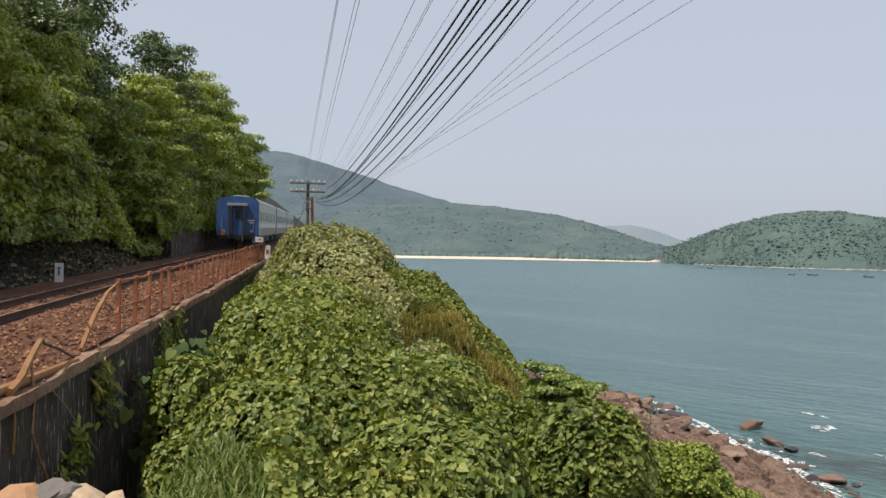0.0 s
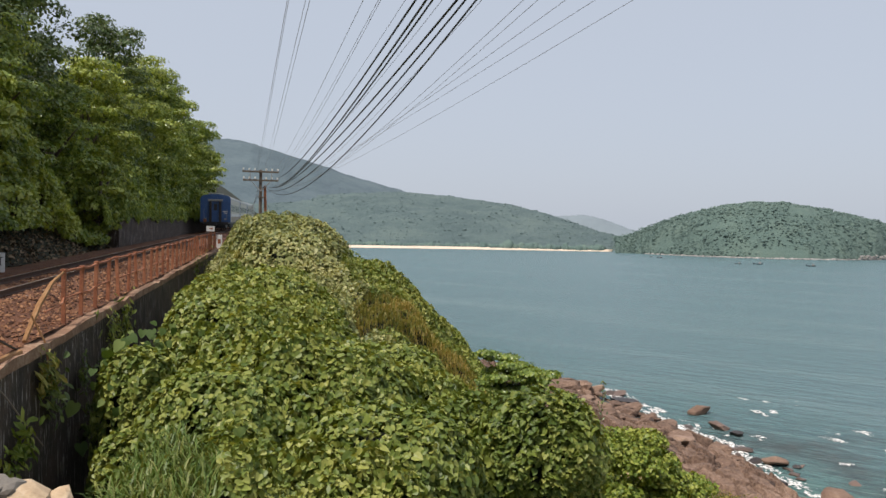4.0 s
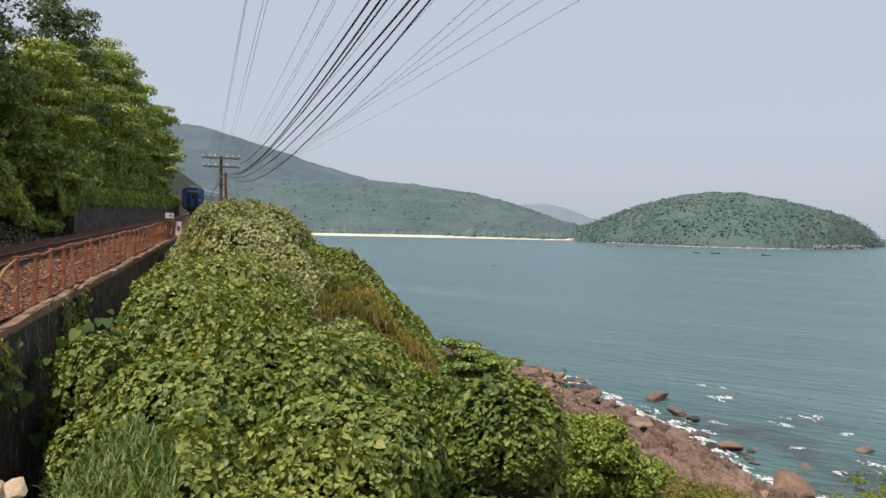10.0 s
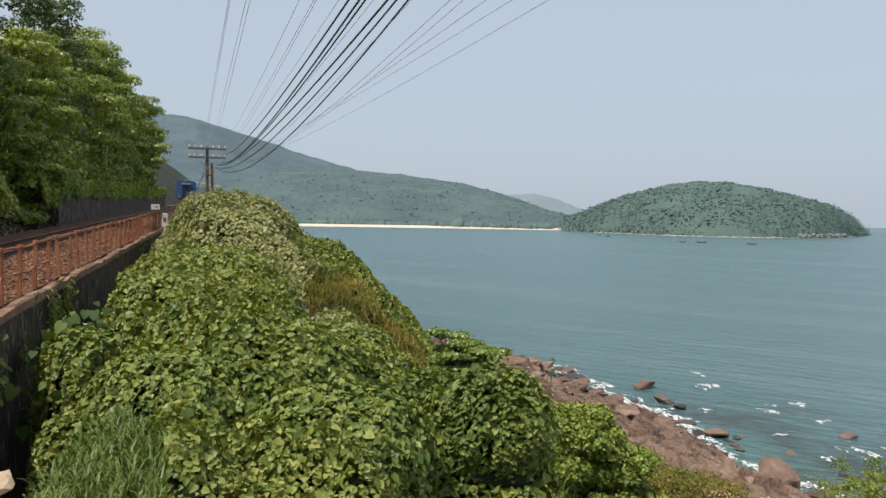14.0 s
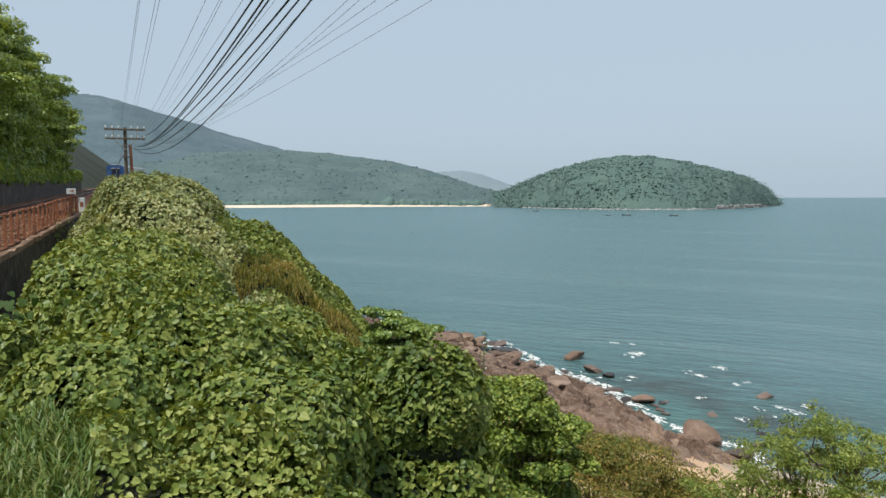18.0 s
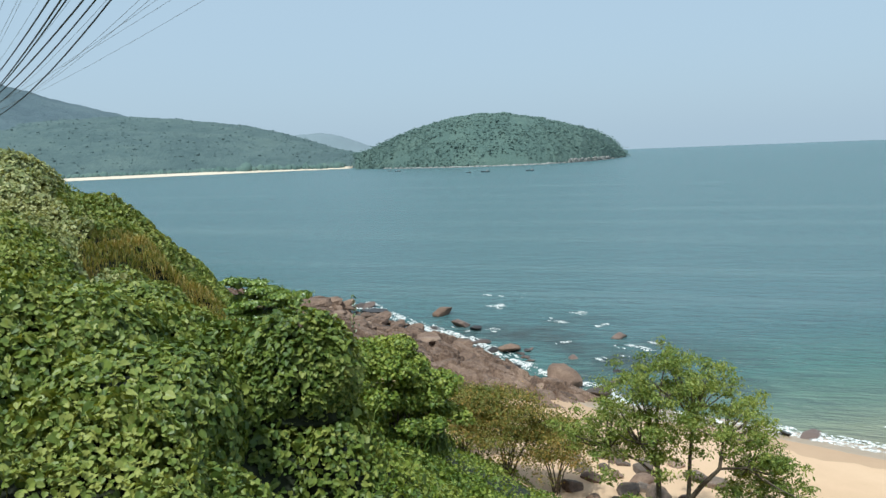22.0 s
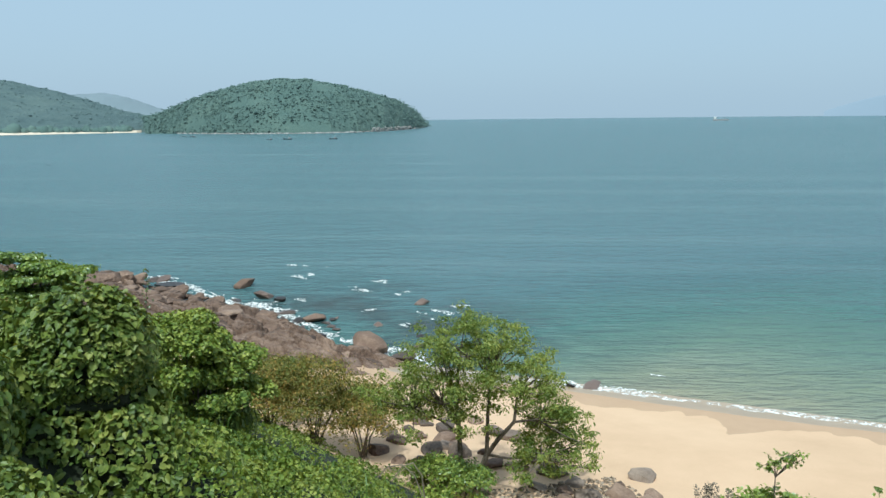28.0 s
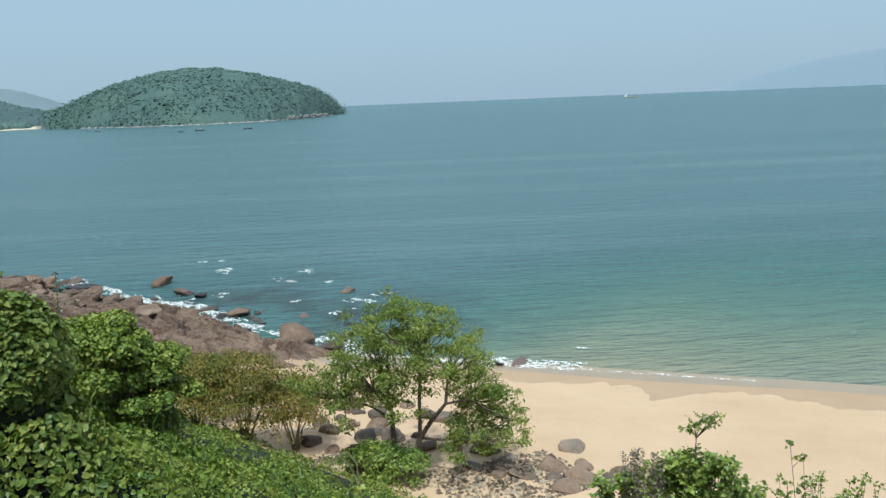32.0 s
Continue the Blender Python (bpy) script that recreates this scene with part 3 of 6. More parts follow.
def ground(s, n):
    """Height of the bare ground."""
    s, n = np.asarray(s, float), np.asarray(n, float)
    bed = rail_z(s) - 0.42
    tn = track_n(s)
    hill = bed + 0.95 * np.maximum(0, tn - 3.2 - n) ** 0.93 + 0.4 * rough_noise(s, n, 5, 3)
    sea_side = canopy(s, n) - 1.0 * fade(14, 9, n) * fade(2.5, 5, np.hypot(s, n)) - 0.3
    d = shore_n(s) - n
    beach = np.where(d > 0, 0.125 * d + 0.3 * fade(2, 14, d), 0.06 * d)
    rocky = fade(36, 46, s)
    rocks = np.where(d > 0, 0.30 * d, 0.2 * d) + rocky * 0.7 * rough_noise(s, n, 4.5, 5, 4) * fade(-6, 2, d)
    low = beach * (1 - rocky) + rocks * rocky
    sea_side = np.maximum(sea_side, low)
    return np.where(n < tn - 3.0, hill, np.where(n < tn + 2.45, bed, sea_side))


def land_patch(name, s0, s1, ds, n_lines, material, lift=0.0):
    s = np.arange(s0, s1 + ds / 2, ds)
    S, N = np.meshgrid(s, n_lines, indexing="ij")
    p = from_sn(S, N, ground(S, N) + lift)
    return sheet(name, p[..., 0], p[..., 1], p[..., 2], material)


def ground_at(x, y):
    return float(ground(-0.44 * x + 0.898 * y, 0.898 * x + 0.44 * y))


def canopy_at(x, y):
    return float(canopy(-0.44 * x + 0.898 * y, 0.898 * x + 0.44 * y))

# ---- ground, sea and distance ----
lines = np.concatenate([np.arange(-90, -12, 3.0), np.arange(-12, -4.3, 0.6), [-4.2, -4.0], np.arange(-3.8, 8, 0.5), np.arange(8, 24, 0.8)])
tagged(land_patch("ground", -60, 330, 1.0, lines, M_EARTH_SHADE), "earth slope under vines and trees, coloured near black as shade", "ground", kind="structure")
beach = land_patch("beach", -60, 44, 0.8, np.arange(20.0, 75, 0.8), M_SAND, 0.03)
tagged(beach, "smooth pale golden sand beach, darker and wet at the water", "beach", kind="structure")
S, N = np.meshgrid(np.concatenate([np.arange(38, 92, 0.17), np.arange(92, 131, 0.8)]), np.concatenate([np.arange(16, 25, 0.8), np.arange(25, 46, 0.17), np.arange(46, 56, 0.8)]), indexing="ij")
big, gap = slabs(S * 0.7 + 0.4 * N, N, 4.2, 61, 0.10, 1.8)
small, chink = slabs(S * 0.8 + 0.3 * N, N, 1.9, 62, 0.14, 1.8)
chips, slit = slabs(S + 0.2 * N, N, 0.9, 63, 0.2, 1.5)
P = from_sn(S, N, ground(S, N) - 0.3 + (0.8 * big + 0.42 * small + 0.12 * chips - 0.9 * (1 - gap) - 0.5 * (1 - chink) - 0.08 * (1 - slit) + 0.75 - 0.9 * fade(62, 78, S)) * fade(38, 43, S) * fade(-1.5, 2.5, shore_n(S) - N))
shelf = sheet("rock_shelf", P[..., 0], P[..., 1], P[..., 2], M_ROCK, smooth=False)
tagged(shelf, "brown weathered rock shelf sloping into the sea", "rock", kind="structure")

a = np.linspace(0, math.tau, 145)
r = np.concatenate([[0.0], np.geomspace(20, 4900, 40)])
A, Rr = np.meshgrid(a, r, indexing="ij")
sea = sheet("water", Rr * np.sin(A), Rr * np.cos(A), 0 * A, M_WATER)
tagged(sea, "calm blue-green sea, turquoise in the shallows", "sea", kind="structure")


def hills(name, az, el, near, crest, far, material, grain, seed, cells=(260, 40), base=0.0, relief=1.0):
    """A range of hills: bearings and heights of its skyline as the bay's shore sees it, its foot, crest and back, in metres."""
    q = np.linspace(az[0], az[-1], cells[0])
    v = np.linspace(0, 1, cells[1])
    Q, V = np.meshgrid(q, v, indexing="ij")
    foot, top, rear = (np.interp(Q, az, d) if not np.isscalar(d) else d + 0 * Q for d in (near, crest, far))
    R = np.where(V < 0.7, foot + (top - foot) * V / 0.7, top + (rear - top) * (V - 0.7) / 0.3)
    height = 20 + np.interp(Q, az, crest if not np.isscalar(crest) else [crest] * len(az)) * np.tan(np.radians(np.interp(Q, az, el)))
    shape = np.where(V < 0.7, np.sin(np.minimum(V / 0.7, 1) * math.pi / 2) ** 0.9, np.cos((V - 0.7) / 0.3 * math.pi / 2))
    X, Y = R * np.sin(np.radians(Q)), R * np.cos(np.radians(Q))
    bumps = rough_noise(X, Y, grain * 9, seed, 4) * 0.22 * (1 - shape**4) + rough_noise(X, Y, grain, seed + 9, 2) * 0.02 * relief
    Z = base + np.maximum(height, 1) * np.clip(shape * (1 + bumps), 0, 2) + relief * grain * 0.10 * rough_noise(X, Y, grain * 0.6, seed + 4, 2) * fade(0.0, 0.06, V)
    Z[:, 0] = -2
    return sheet(name, X, Y, Z, material)


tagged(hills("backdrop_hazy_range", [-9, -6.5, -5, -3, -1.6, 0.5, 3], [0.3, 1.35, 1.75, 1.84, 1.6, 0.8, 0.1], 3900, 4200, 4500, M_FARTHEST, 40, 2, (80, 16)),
       "hill with a pale blue haze coloured in", "hill", kind="structure")
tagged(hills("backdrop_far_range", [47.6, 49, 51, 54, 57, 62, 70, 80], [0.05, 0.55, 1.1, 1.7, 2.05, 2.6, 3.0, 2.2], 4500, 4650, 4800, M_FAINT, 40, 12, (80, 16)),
       "very faint blue mountain across the sea, glowing as haze", "hill", kind="structure")
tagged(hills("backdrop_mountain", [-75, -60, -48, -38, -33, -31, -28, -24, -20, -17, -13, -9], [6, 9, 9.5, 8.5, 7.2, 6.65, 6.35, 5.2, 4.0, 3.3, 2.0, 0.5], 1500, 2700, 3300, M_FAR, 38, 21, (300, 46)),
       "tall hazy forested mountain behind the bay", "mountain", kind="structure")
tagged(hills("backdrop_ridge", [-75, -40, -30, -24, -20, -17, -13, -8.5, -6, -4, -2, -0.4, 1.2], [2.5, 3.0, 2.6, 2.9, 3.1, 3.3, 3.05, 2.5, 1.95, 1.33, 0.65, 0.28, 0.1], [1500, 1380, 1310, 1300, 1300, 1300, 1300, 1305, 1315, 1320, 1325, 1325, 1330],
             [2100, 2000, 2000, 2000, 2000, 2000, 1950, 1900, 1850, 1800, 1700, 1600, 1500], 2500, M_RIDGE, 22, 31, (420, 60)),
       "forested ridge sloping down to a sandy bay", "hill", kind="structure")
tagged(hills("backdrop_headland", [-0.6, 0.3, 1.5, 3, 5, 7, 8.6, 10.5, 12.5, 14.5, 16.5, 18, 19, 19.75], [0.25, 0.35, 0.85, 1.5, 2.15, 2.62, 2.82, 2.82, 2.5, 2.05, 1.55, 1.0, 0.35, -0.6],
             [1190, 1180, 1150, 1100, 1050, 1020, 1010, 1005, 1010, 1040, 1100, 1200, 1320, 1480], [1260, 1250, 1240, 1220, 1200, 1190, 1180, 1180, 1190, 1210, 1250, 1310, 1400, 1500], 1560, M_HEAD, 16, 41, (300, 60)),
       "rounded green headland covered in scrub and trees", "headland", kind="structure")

# a strip of pale sand along the far shore
q = np.linspace(-24, -0.8, 120)
near = np.interp(q, [-24, -1.1, -0.8], [1225, 1285, 1300])
wide = np.interp(q, [-24, -12, -3, -0.8], [38, 34, 24, 4])
Q = np.stack([q, q], 1)
Rr = np.stack([near, near + wide], 1)
far_beach = sheet("backdrop_beach", Rr * np.sin(np.radians(Q)), Rr * np.cos(np.radians(Q)), np.stack([0 * q + 0.2, 0 * q + 4.0], 1), M_PALE)
tagged(far_beach, "long pale sandy beach across the bay", "beach", kind="structure")


DOME = np.array([(math.cos(k * math.tau / 6) * w, math.sin(k * math.tau / 6) * w, h) for w, h in ((0.9, -0.5), (1.0, 0.15), (0.55, 0.62)) for k in range(6)] + [(0, 0, 0.8)])
DOME_FACES = np.array([f for row in (0, 6) for k in range(6) for f in ((row + k, row + (k + 1) % 6, row + 6 + (k + 1) % 6), (row + k, row + 6 + (k + 1) % 6, row + 6 + k))] + [(12 + k, 12 + (k + 1) % 6, 18) for k in range(6)])


def crowns(name, places, size, material, label, high=1.0):
    """Far tree crowns: lumpy low domes, each its own shade."""
    n = len(places)
    v = DOME[None] * rng.uniform(0.72, 1.22, (n, len(DOME), 1)) * (size * rng.lognormal(0, 0.33, n))[:, None, None] * [1, 1, high] + (places - [0, 0, 0.45 * size * high])[:, None]
    ob = mesh_object(name, v.reshape(-1, 3), (np.arange(n)[:, None, None] * len(DOME) + DOME_FACES[None]).reshape(-1, 3), material, smooth=True)
    return tagged(ob, label, "trees", kind="stuff")


def over(hill, count, low=2.5):
    """Places scattered over the front of a hillside, none in its bare clearings."""
    me = bpy.data.objects[hill].data
    co = np.empty(len(me.vertices) * 3, np.float32)
    me.vertices.foreach_get("co", co)
    co = co.reshape(-1, 3)
    co = co[co[:, 2] > low]
    p = co[rng.integers(len(co), size=count)] + rng.normal(0, 1, (count, 3)) * [4, 4, 0.3]
    return p[rough_noise(p[:, 0], p[:, 1] * 0.6 + p[:, 2] * 3, 60, 77, 2) < 0.42]


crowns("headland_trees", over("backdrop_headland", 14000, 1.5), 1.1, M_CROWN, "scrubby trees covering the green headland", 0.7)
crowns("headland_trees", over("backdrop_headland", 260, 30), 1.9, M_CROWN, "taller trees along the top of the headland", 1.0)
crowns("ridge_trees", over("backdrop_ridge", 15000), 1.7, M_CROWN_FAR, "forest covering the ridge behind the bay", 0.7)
# the belt of trees behind the far sand and pale rocks at the headland's foot
count = 900
q = radians(1) * rng.uniform(-25, -1.5, count)
r = 1292 + rng.uniform(0, 22, count)
crowns("shore_trees", np.stack([r * np.sin(q), r * np.cos(q), 0 * q + 5.5], 1), 4.2, M_CROWN, "dark belt of trees behind the far beach", 1.2)
count = 700
q = np.concatenate([rng.uniform(1.5, 19.6, count - 160), rng.uniform(15.6, 18.6, 160)])
r = np.interp(q, [-0.6, 1.5, 3, 5, 7, 10.5, 12.5, 14.5, 16.5, 18, 19, 19.75], [1190, 1150, 1100, 1050, 1020, 1005, 1010, 1040, 1100, 1200, 1320, 1480]) - rng.uniform(0, 6, count)
lift = np.where(np.arange(count) >= count - 160, rng.uniform(0.5, 5.5, count), 0.8)
q = np.radians(q)
tagged(crowns("headland_rocks", np.stack([r * np.sin(q), r * np.cos(q), lift], 1), 1.7, M_SHOREROCK, "pale rocks along the foot of the headland", 0.6), "pale rocks along the foot of the headland", "rock", kind="stuff")

# ---- railway ----
def wall_slab(name, s0, s1, n0, n1, top, foot, material, step=1.0):
    """A straight wall along the railway whose top follows the climb."""
    s = np.arange(s0, s1 + 0.01, step)
    ring = np.array([(n0, 0), (n1, 0), (n1, 1), (n0, 1)])
    verts = np.concatenate([from_sn(np.full(4, a), ring[:, 0], np.where(ring[:, 1] > 0, top(a), foot(a))) for a in s])
    faces = [[4 * i + k, 4 * i + (k + 1) % 4, 4 * i + 4 + (k + 1) % 4, 4 * i + 4 + k] for i in range(len(s) - 1) for k in range(4)]
    e = 4 * (len(s) - 1)
    return mesh_object(name, verts, faces + [[3, 2, 1, 0], [e, e + 1, e + 2, e + 3]], material)


def wall_top(s):
    return rail_z(s) - 0.45 - 0.05 * abs(rough_noise(s, 0, 0.9, 2, 2))


wall = wall_slab("wall_retaining", -30, 53, -4.35, -3.75, wall_top, lambda s: 9.0, M_WALL, 0.25)
tagged(wall, "tall blackened concrete retaining wall below the railway", "wall", kind="structure")
M_COPE = surface("rust_stained_coping", [(0.08, 0.038, 0.022), (0.22, 0.12, 0.07), (0.42, 0.3, 0.21)], 0.9, 1.2, 14, 0.7, single=1, size=0.04)
cope = wall_slab("wall_coping", 8.5, 53, -4.55, -3.68, lambda s: wall_top(s) + 0.06 + 0.05 * rough_noise(s, 3, 0.6, 8, 2), lambda s: wall_top(s) - 0.10, M_COPE, 0.25)
tagged(cope, "cracked concrete coping along the wall, stained with rust", "coping", kind="structure")
# the bank wall lies in shadow; its dark concrete colour carries that shade
bank = wall_slab("wall_bank", 48, 128, -9.9, -9.3, lambda s: rail_z(s) + 1.95 + 0.08 * rough_noise(s, 1, 2.5, 6, 2), lambda s: rail_z(s) - 1.0, M_WALL, 0.5)
tagged(bank, "low concrete wall holding the bank beside the track, shadow put into its dark colour", "wall", kind="structure")


def bed_profile(name, edges, material, s0=-30, s1=300, step=1.0, rough=0.0):
    """A band along the track: (offset from its middle, height under the rail top) pairs across it."""
    s = np.arange(s0, s1, step)
    S, K = np.meshgrid(s, np.arange(len(edges)), indexing="ij")
    off, dz = np.array(edges)[:, 0][K], np.array(edges)[:, 1][K]
    N = track_n(S) + off
    Z = rail_z(S) + dz + rough * rough_noise(S, N, 0.35, 4, 2)
    p = from_sn(S, N, Z)
    return sheet(name, p[..., 0], p[..., 1], p[..., 2], material)


bed = bed_profile("track_bed", [(-3.2, -0.33), (-2.4, -0.30), (-1.7, -0.25), (-1.1, -0.16), (-0.6, -0.15), (0, -0.15), (0.6, -0.15), (1.1, -0.16), (1.6, -0.27), (2.1, -0.33), (2.5, -0.37)], M_BALLAST, step=0.4, s1=170, rough=0.025)
tagged(bed, "rust-brown stone ballast under the track", "ballast", kind="structure")
track = thing("railway_track", "single metre-gauge railway track with worn steel rails", "railway", kind="structure")
for side in (-0.5, 0.5):
    s = np.arange(-30, 170, 2.0)
    prof = np.array([(-0.032, 0), (0.032, 0), (0.03, -0.03), (0.009, -0.04), (0.009, -0.11), (0.055, -0.125), (0.055, -0.14), (-0.055, -0.14), (-0.055, -0.125), (-0.009, -0.11), (-0.009, -0.04), (-0.03, -0.03)])
    verts = np.concatenate([from_sn(np.full(12, a), track_n(a) + side + prof[:, 0], rail_z(a) + prof[:, 1]) for a in s])
    faces = [[12 * i + k, 12 * i + (k + 1) % 12, 12 * i + 12 + (k + 1) % 12, 12 * i + 12 + k] for i in range(len(s) - 1) for k in range(12)]
    rail = mesh_object("rail", verts, faces, M_RAIL, track)
    top = np.array([(-0.024, 0.003), (0.024, 0.003)])
    verts = np.concatenate([from_sn(np.full(2, a), track_n(a) + side + top[:, 0], rail_z(a) + top[:, 1]) for a in s])
    mesh_object("running_surface", verts, [[2 * i, 2 * i + 1, 2 * i + 3, 2 * i + 2] for i in range(len(s) - 1)], M_POLISHED, rail)["label"] = "worn bright top of the rail"
tie = bmesh.new()
box((1.8, 0.2, 0.16), (0, 0, -0.235), 0.015, tie)
tie_mesh = bpy.data.meshes.new("sleeper")
tie.to_mesh(tie_mesh)
tie_mesh.materials.append(M_CONCRETE)
for i in range(170):
    s = 4 + i * 0.66
    ob = new("sleeper", tie_mesh)
    ob.parent = track
    ob.matrix_basis = Matrix.Translation(sn(s, float(track_n(s)), rail_z(s))) @ pose(0, 0, 0, 0, 0, TURN)


def pebbles(name, places, sizes, material):
    """Small angular stones, joined: each a squashed, skewed octahedron."""
    base = np.array([(1, 0, 0), (0, 1, 0), (-1, 0, 0), (0, -1, 0), (0, 0, 1), (0, 0, -1)], float)
    tri = np.array([(0, 1, 4), (1, 2, 4), (2, 3, 4), (3, 0, 4), (1, 0, 5), (2, 1, 5), (3, 2, 5), (0, 3, 5)])
    n = len(places)
    v = base[None] * rng.uniform(0.5, 1.0, (n, 6, 1)) + rng.normal(0, 0.16, (n, 6, 3))
    a = rng.uniform(0, math.tau, n)
    c, s = np.cos(a)[:, None], np.sin(a)[:, None]
    v = np.stack([v[..., 0] * c - v[..., 1] * s, v[..., 0] * s + v[..., 1] * c, v[..., 2] * 0.75], -1)
    v = v * np.asarray(sizes)[:, None, None] + places[:, None]
    return mesh_object(name, v.reshape(-1, 3), (np.arange(n)[:, None, None] * 6 + tri[None]).reshape(-1, 3), material)


M_CHIP = surface("ballast_stone", [(0.055, 0.021, 0.01), (0.16, 0.065, 0.029), (0.3, 0.15, 0.075)], 0.9, 1.0, 12, 0.0, island=0.9, single=1)
count = 16000
s = 6 + 42 * rng.random(count) ** 1.5
n = track_n(s) + rng.uniform(-2.6, 2.5, count)
off = np.abs(n - track_n(s))
z = rail_z(s) + np.interp(off, [0, 1.1, 1.6, 2.5], [-0.15, -0.15, -0.26, -0.36])
tagged(pebbles("ballast_stones", from_sn(s, n, z), rng.uniform(0.025, 0.07, count), M_CHIP), "loose rust-stained ballast stones beside the rails", "ballast", kind="stuff")

# the fence on the wall
fence = thing("fence", "rusty red-brown post and rail fence, broken near its start", "fence", at=Matrix.Translation(sn(15, -3.95, wall_top(15))))
fence_home = fence.matrix_basis.inverted()
POST_S = [15.4 + 1.255 * i for i in range(29)]
post_bm = box((0.078, 0.078, 1.12), (0, 0, 0.5), 0.01)
box((0.105, 0.105, 0.05), (0, 0, 1.05), 0.01, post_bm)
post_mesh = bpy.data.meshes.new("post")
post_bm.to_mesh(post_mesh)
post_mesh.materials.append(M_RUST)
heads = []
for i, s in enumerate(POST_S):
    ob = new("post", post_mesh)
    ob.parent = fence
    lean = pose(0, 0, 0, rng.normal(0, 1.3), rng.normal(0, 1.8), TURN)
    ob.matrix_basis = fence_home @ Matrix.Translation(sn(s, -3.95, wall_top(s) + 0.05)) @ lean
    heads.append([sn(s, -3.95, wall_top(s) + 0.05) + lean.to_3x3() @ Vector((0, 0, h)) for h in (1.02, 0.52)])
for row in (0, 1):
    for i in range(len(heads) - 1):
        if row == 1 and i in (3, 7, 11, 12, 18):
            continue
        a, b = heads[i][row], heads[i + 1][row]
        mid = (a + b) / 2 + Vector((0, 0, rng.normal(-0.015, 0.02)))
        bar = part("fence_rail", tube([a, mid, b], 0.028 if row == 0 else 0.02, 6), M_RUST, fence)
        bar.matrix_basis = fence_home
first = heads[0][0]
bent = tube([first, first - sn(0.75, 0.0) + Vector((0, 0, -0.16)), first - sn(1.6, -0.02) + Vector((0, 0, -0.5)), first - sn(2.4, -0.04) + Vector((0, 0, -1.0))], [0.02, 0.04, 0.05, 0.035], 6)
part("bent_rail", bent, M_ORANGE, fence, "bent rail hanging from the first post, pale orange rust").matrix_basis = fence_home
part("bent_rail", tube([heads[0][1], heads[0][1] - sn(0.5, -0.1) + Vector((0, 0, -0.06)), heads[0][1] - sn(1.7, -0.15) + Vector((0, 0, -0.1))], 0.02, 6), M_RUST, fence).matrix_basis = fence_home
w = wall_top(12)
part("hanging_bar", tube([sn(13.3, -3.9, w + 0.55), sn(13.35, -3.7, w + 0.1), sn(13.5, -3.6, w - 0.9)], 0.017, 5), M_ORANGE, fence).matrix_basis = fence_home

fallen = thing("fallen_fence_post", "fallen orange-rusted fence post with bent bars hanging over the wall edge", "fence post", at=Matrix.Translation(sn(10.8, -3.9, wall_top(10.8))))
home = fallen.matrix_basis.inverted()
w = wall_top(10.8) + 0.12
for name, bm, mat in (
    ("post", tube([sn(9.0, -3.95, w), sn(12.35, -3.78, w + 0.0)], [0.07, 0.055], 8), M_ORANGE),
    ("bar", tube([sn(9.9, -3.8, 18.12), sn(10.35, -3.84, 18.2), sn(10.7, -3.86, 18.4), sn(11.05, -3.85, 18.62), sn(11.15, -3.85, 18.6)], [0.06, 0.055, 0.045, 0.04, 0.035], 6), M_ORANGE),
    ("bar", tube([sn(11.1, -3.85, 18.58), sn(11.7, -3.85, 18.42), sn(12.3, -3.8, 18.2)], 0.018, 5), M_DARK),
    ("bar", tube([sn(10.72, -3.84, 18.36), sn(10.5, -3.72, 17.9), sn(10.35, -3.69, 17.5), sn(10.6, -3.69, 17.1), sn(11.0, -3.69, 16.65)], 0.02, 5), M_ORANGE),
    ("bar", tube([sn(10.0, -3.8, 18.1), sn(9.8, -3.69, 17.8), sn(9.75, -3.69, 17.4)], 0.02, 5), M_ORANGE),
    ("wire", tube([sn(10.9, -3.75, 18.1), sn(11.6, -3.7, 17.6), sn(12.3, -3.69, 17.1), sn(13.2, -3.68, 16.5)], 0.012, 5), M_CONCRETE)):
    part(name, bm, mat, fallen).matrix_basis = home

# sign board and white block where the fence ends
sign = thing("warning_sign", "small white sign board on a rusty post at the fence end", "sign", at=Matrix.Translation(sn(51.3, -4.3, wall_top(51))) @ pose(0, 0, 0, 0, 0, TURN))
part("post", box((0.09, 0.09, 1.35), (0, 0, 0.65), 0.01), M_RUST, sign)
part("board", box((0.52, 0.03, 0.34), (0, -0.06, 1.32), 0.006), M_WHITE, sign)
part("mark", box((0.2, 0.01, 0.06), (0.02, -0.08, 1.33)), M_RUST, sign)
part("mark", box((0.07, 0.01, 0.14), (0.1, -0.081, 1.33)), M_RUST, sign)
block = thing("marker_block", "chipped white painted concrete block beside the fence", "marker", at=Matrix.Translation(sn(51.5, -3.75, wall_top(51))) @ pose(0, 0, 0, 0, 0, TURN))
part("body", box((0.34, 0.3, 0.95), (0, 0, 0.45), 0.04), M_WHITE, block)
part("stain", box((0.2, 0.01, 0.3), (0.0, -0.152, 0.5)), M_RUST, block)

mile = thing("trackside_marker", "small white trackside post with a black mark", "marker", at=Matrix.Translation(sn(27.6, -9.05, rail_z(27.6) - 0.32)) @ pose(0, 0, 0, 0, 0, 40))
part("post", box((0.27, 0.12, 0.72), (0, 0, 0.3), 0.02), M_WHITE, mile)
part("mark", box((0.14, 0.01, 0.03), (0, -0.066, 0.5)), M_BLACK, mile)
part("mark", box((0.045, 0.01, 0.24), (0, -0.066, 0.37)), M_BLACK, mile)
part("mark", box((0.10, 0.01, 0.025), (0, -0.066, 0.25)), M_BLACK, mile)

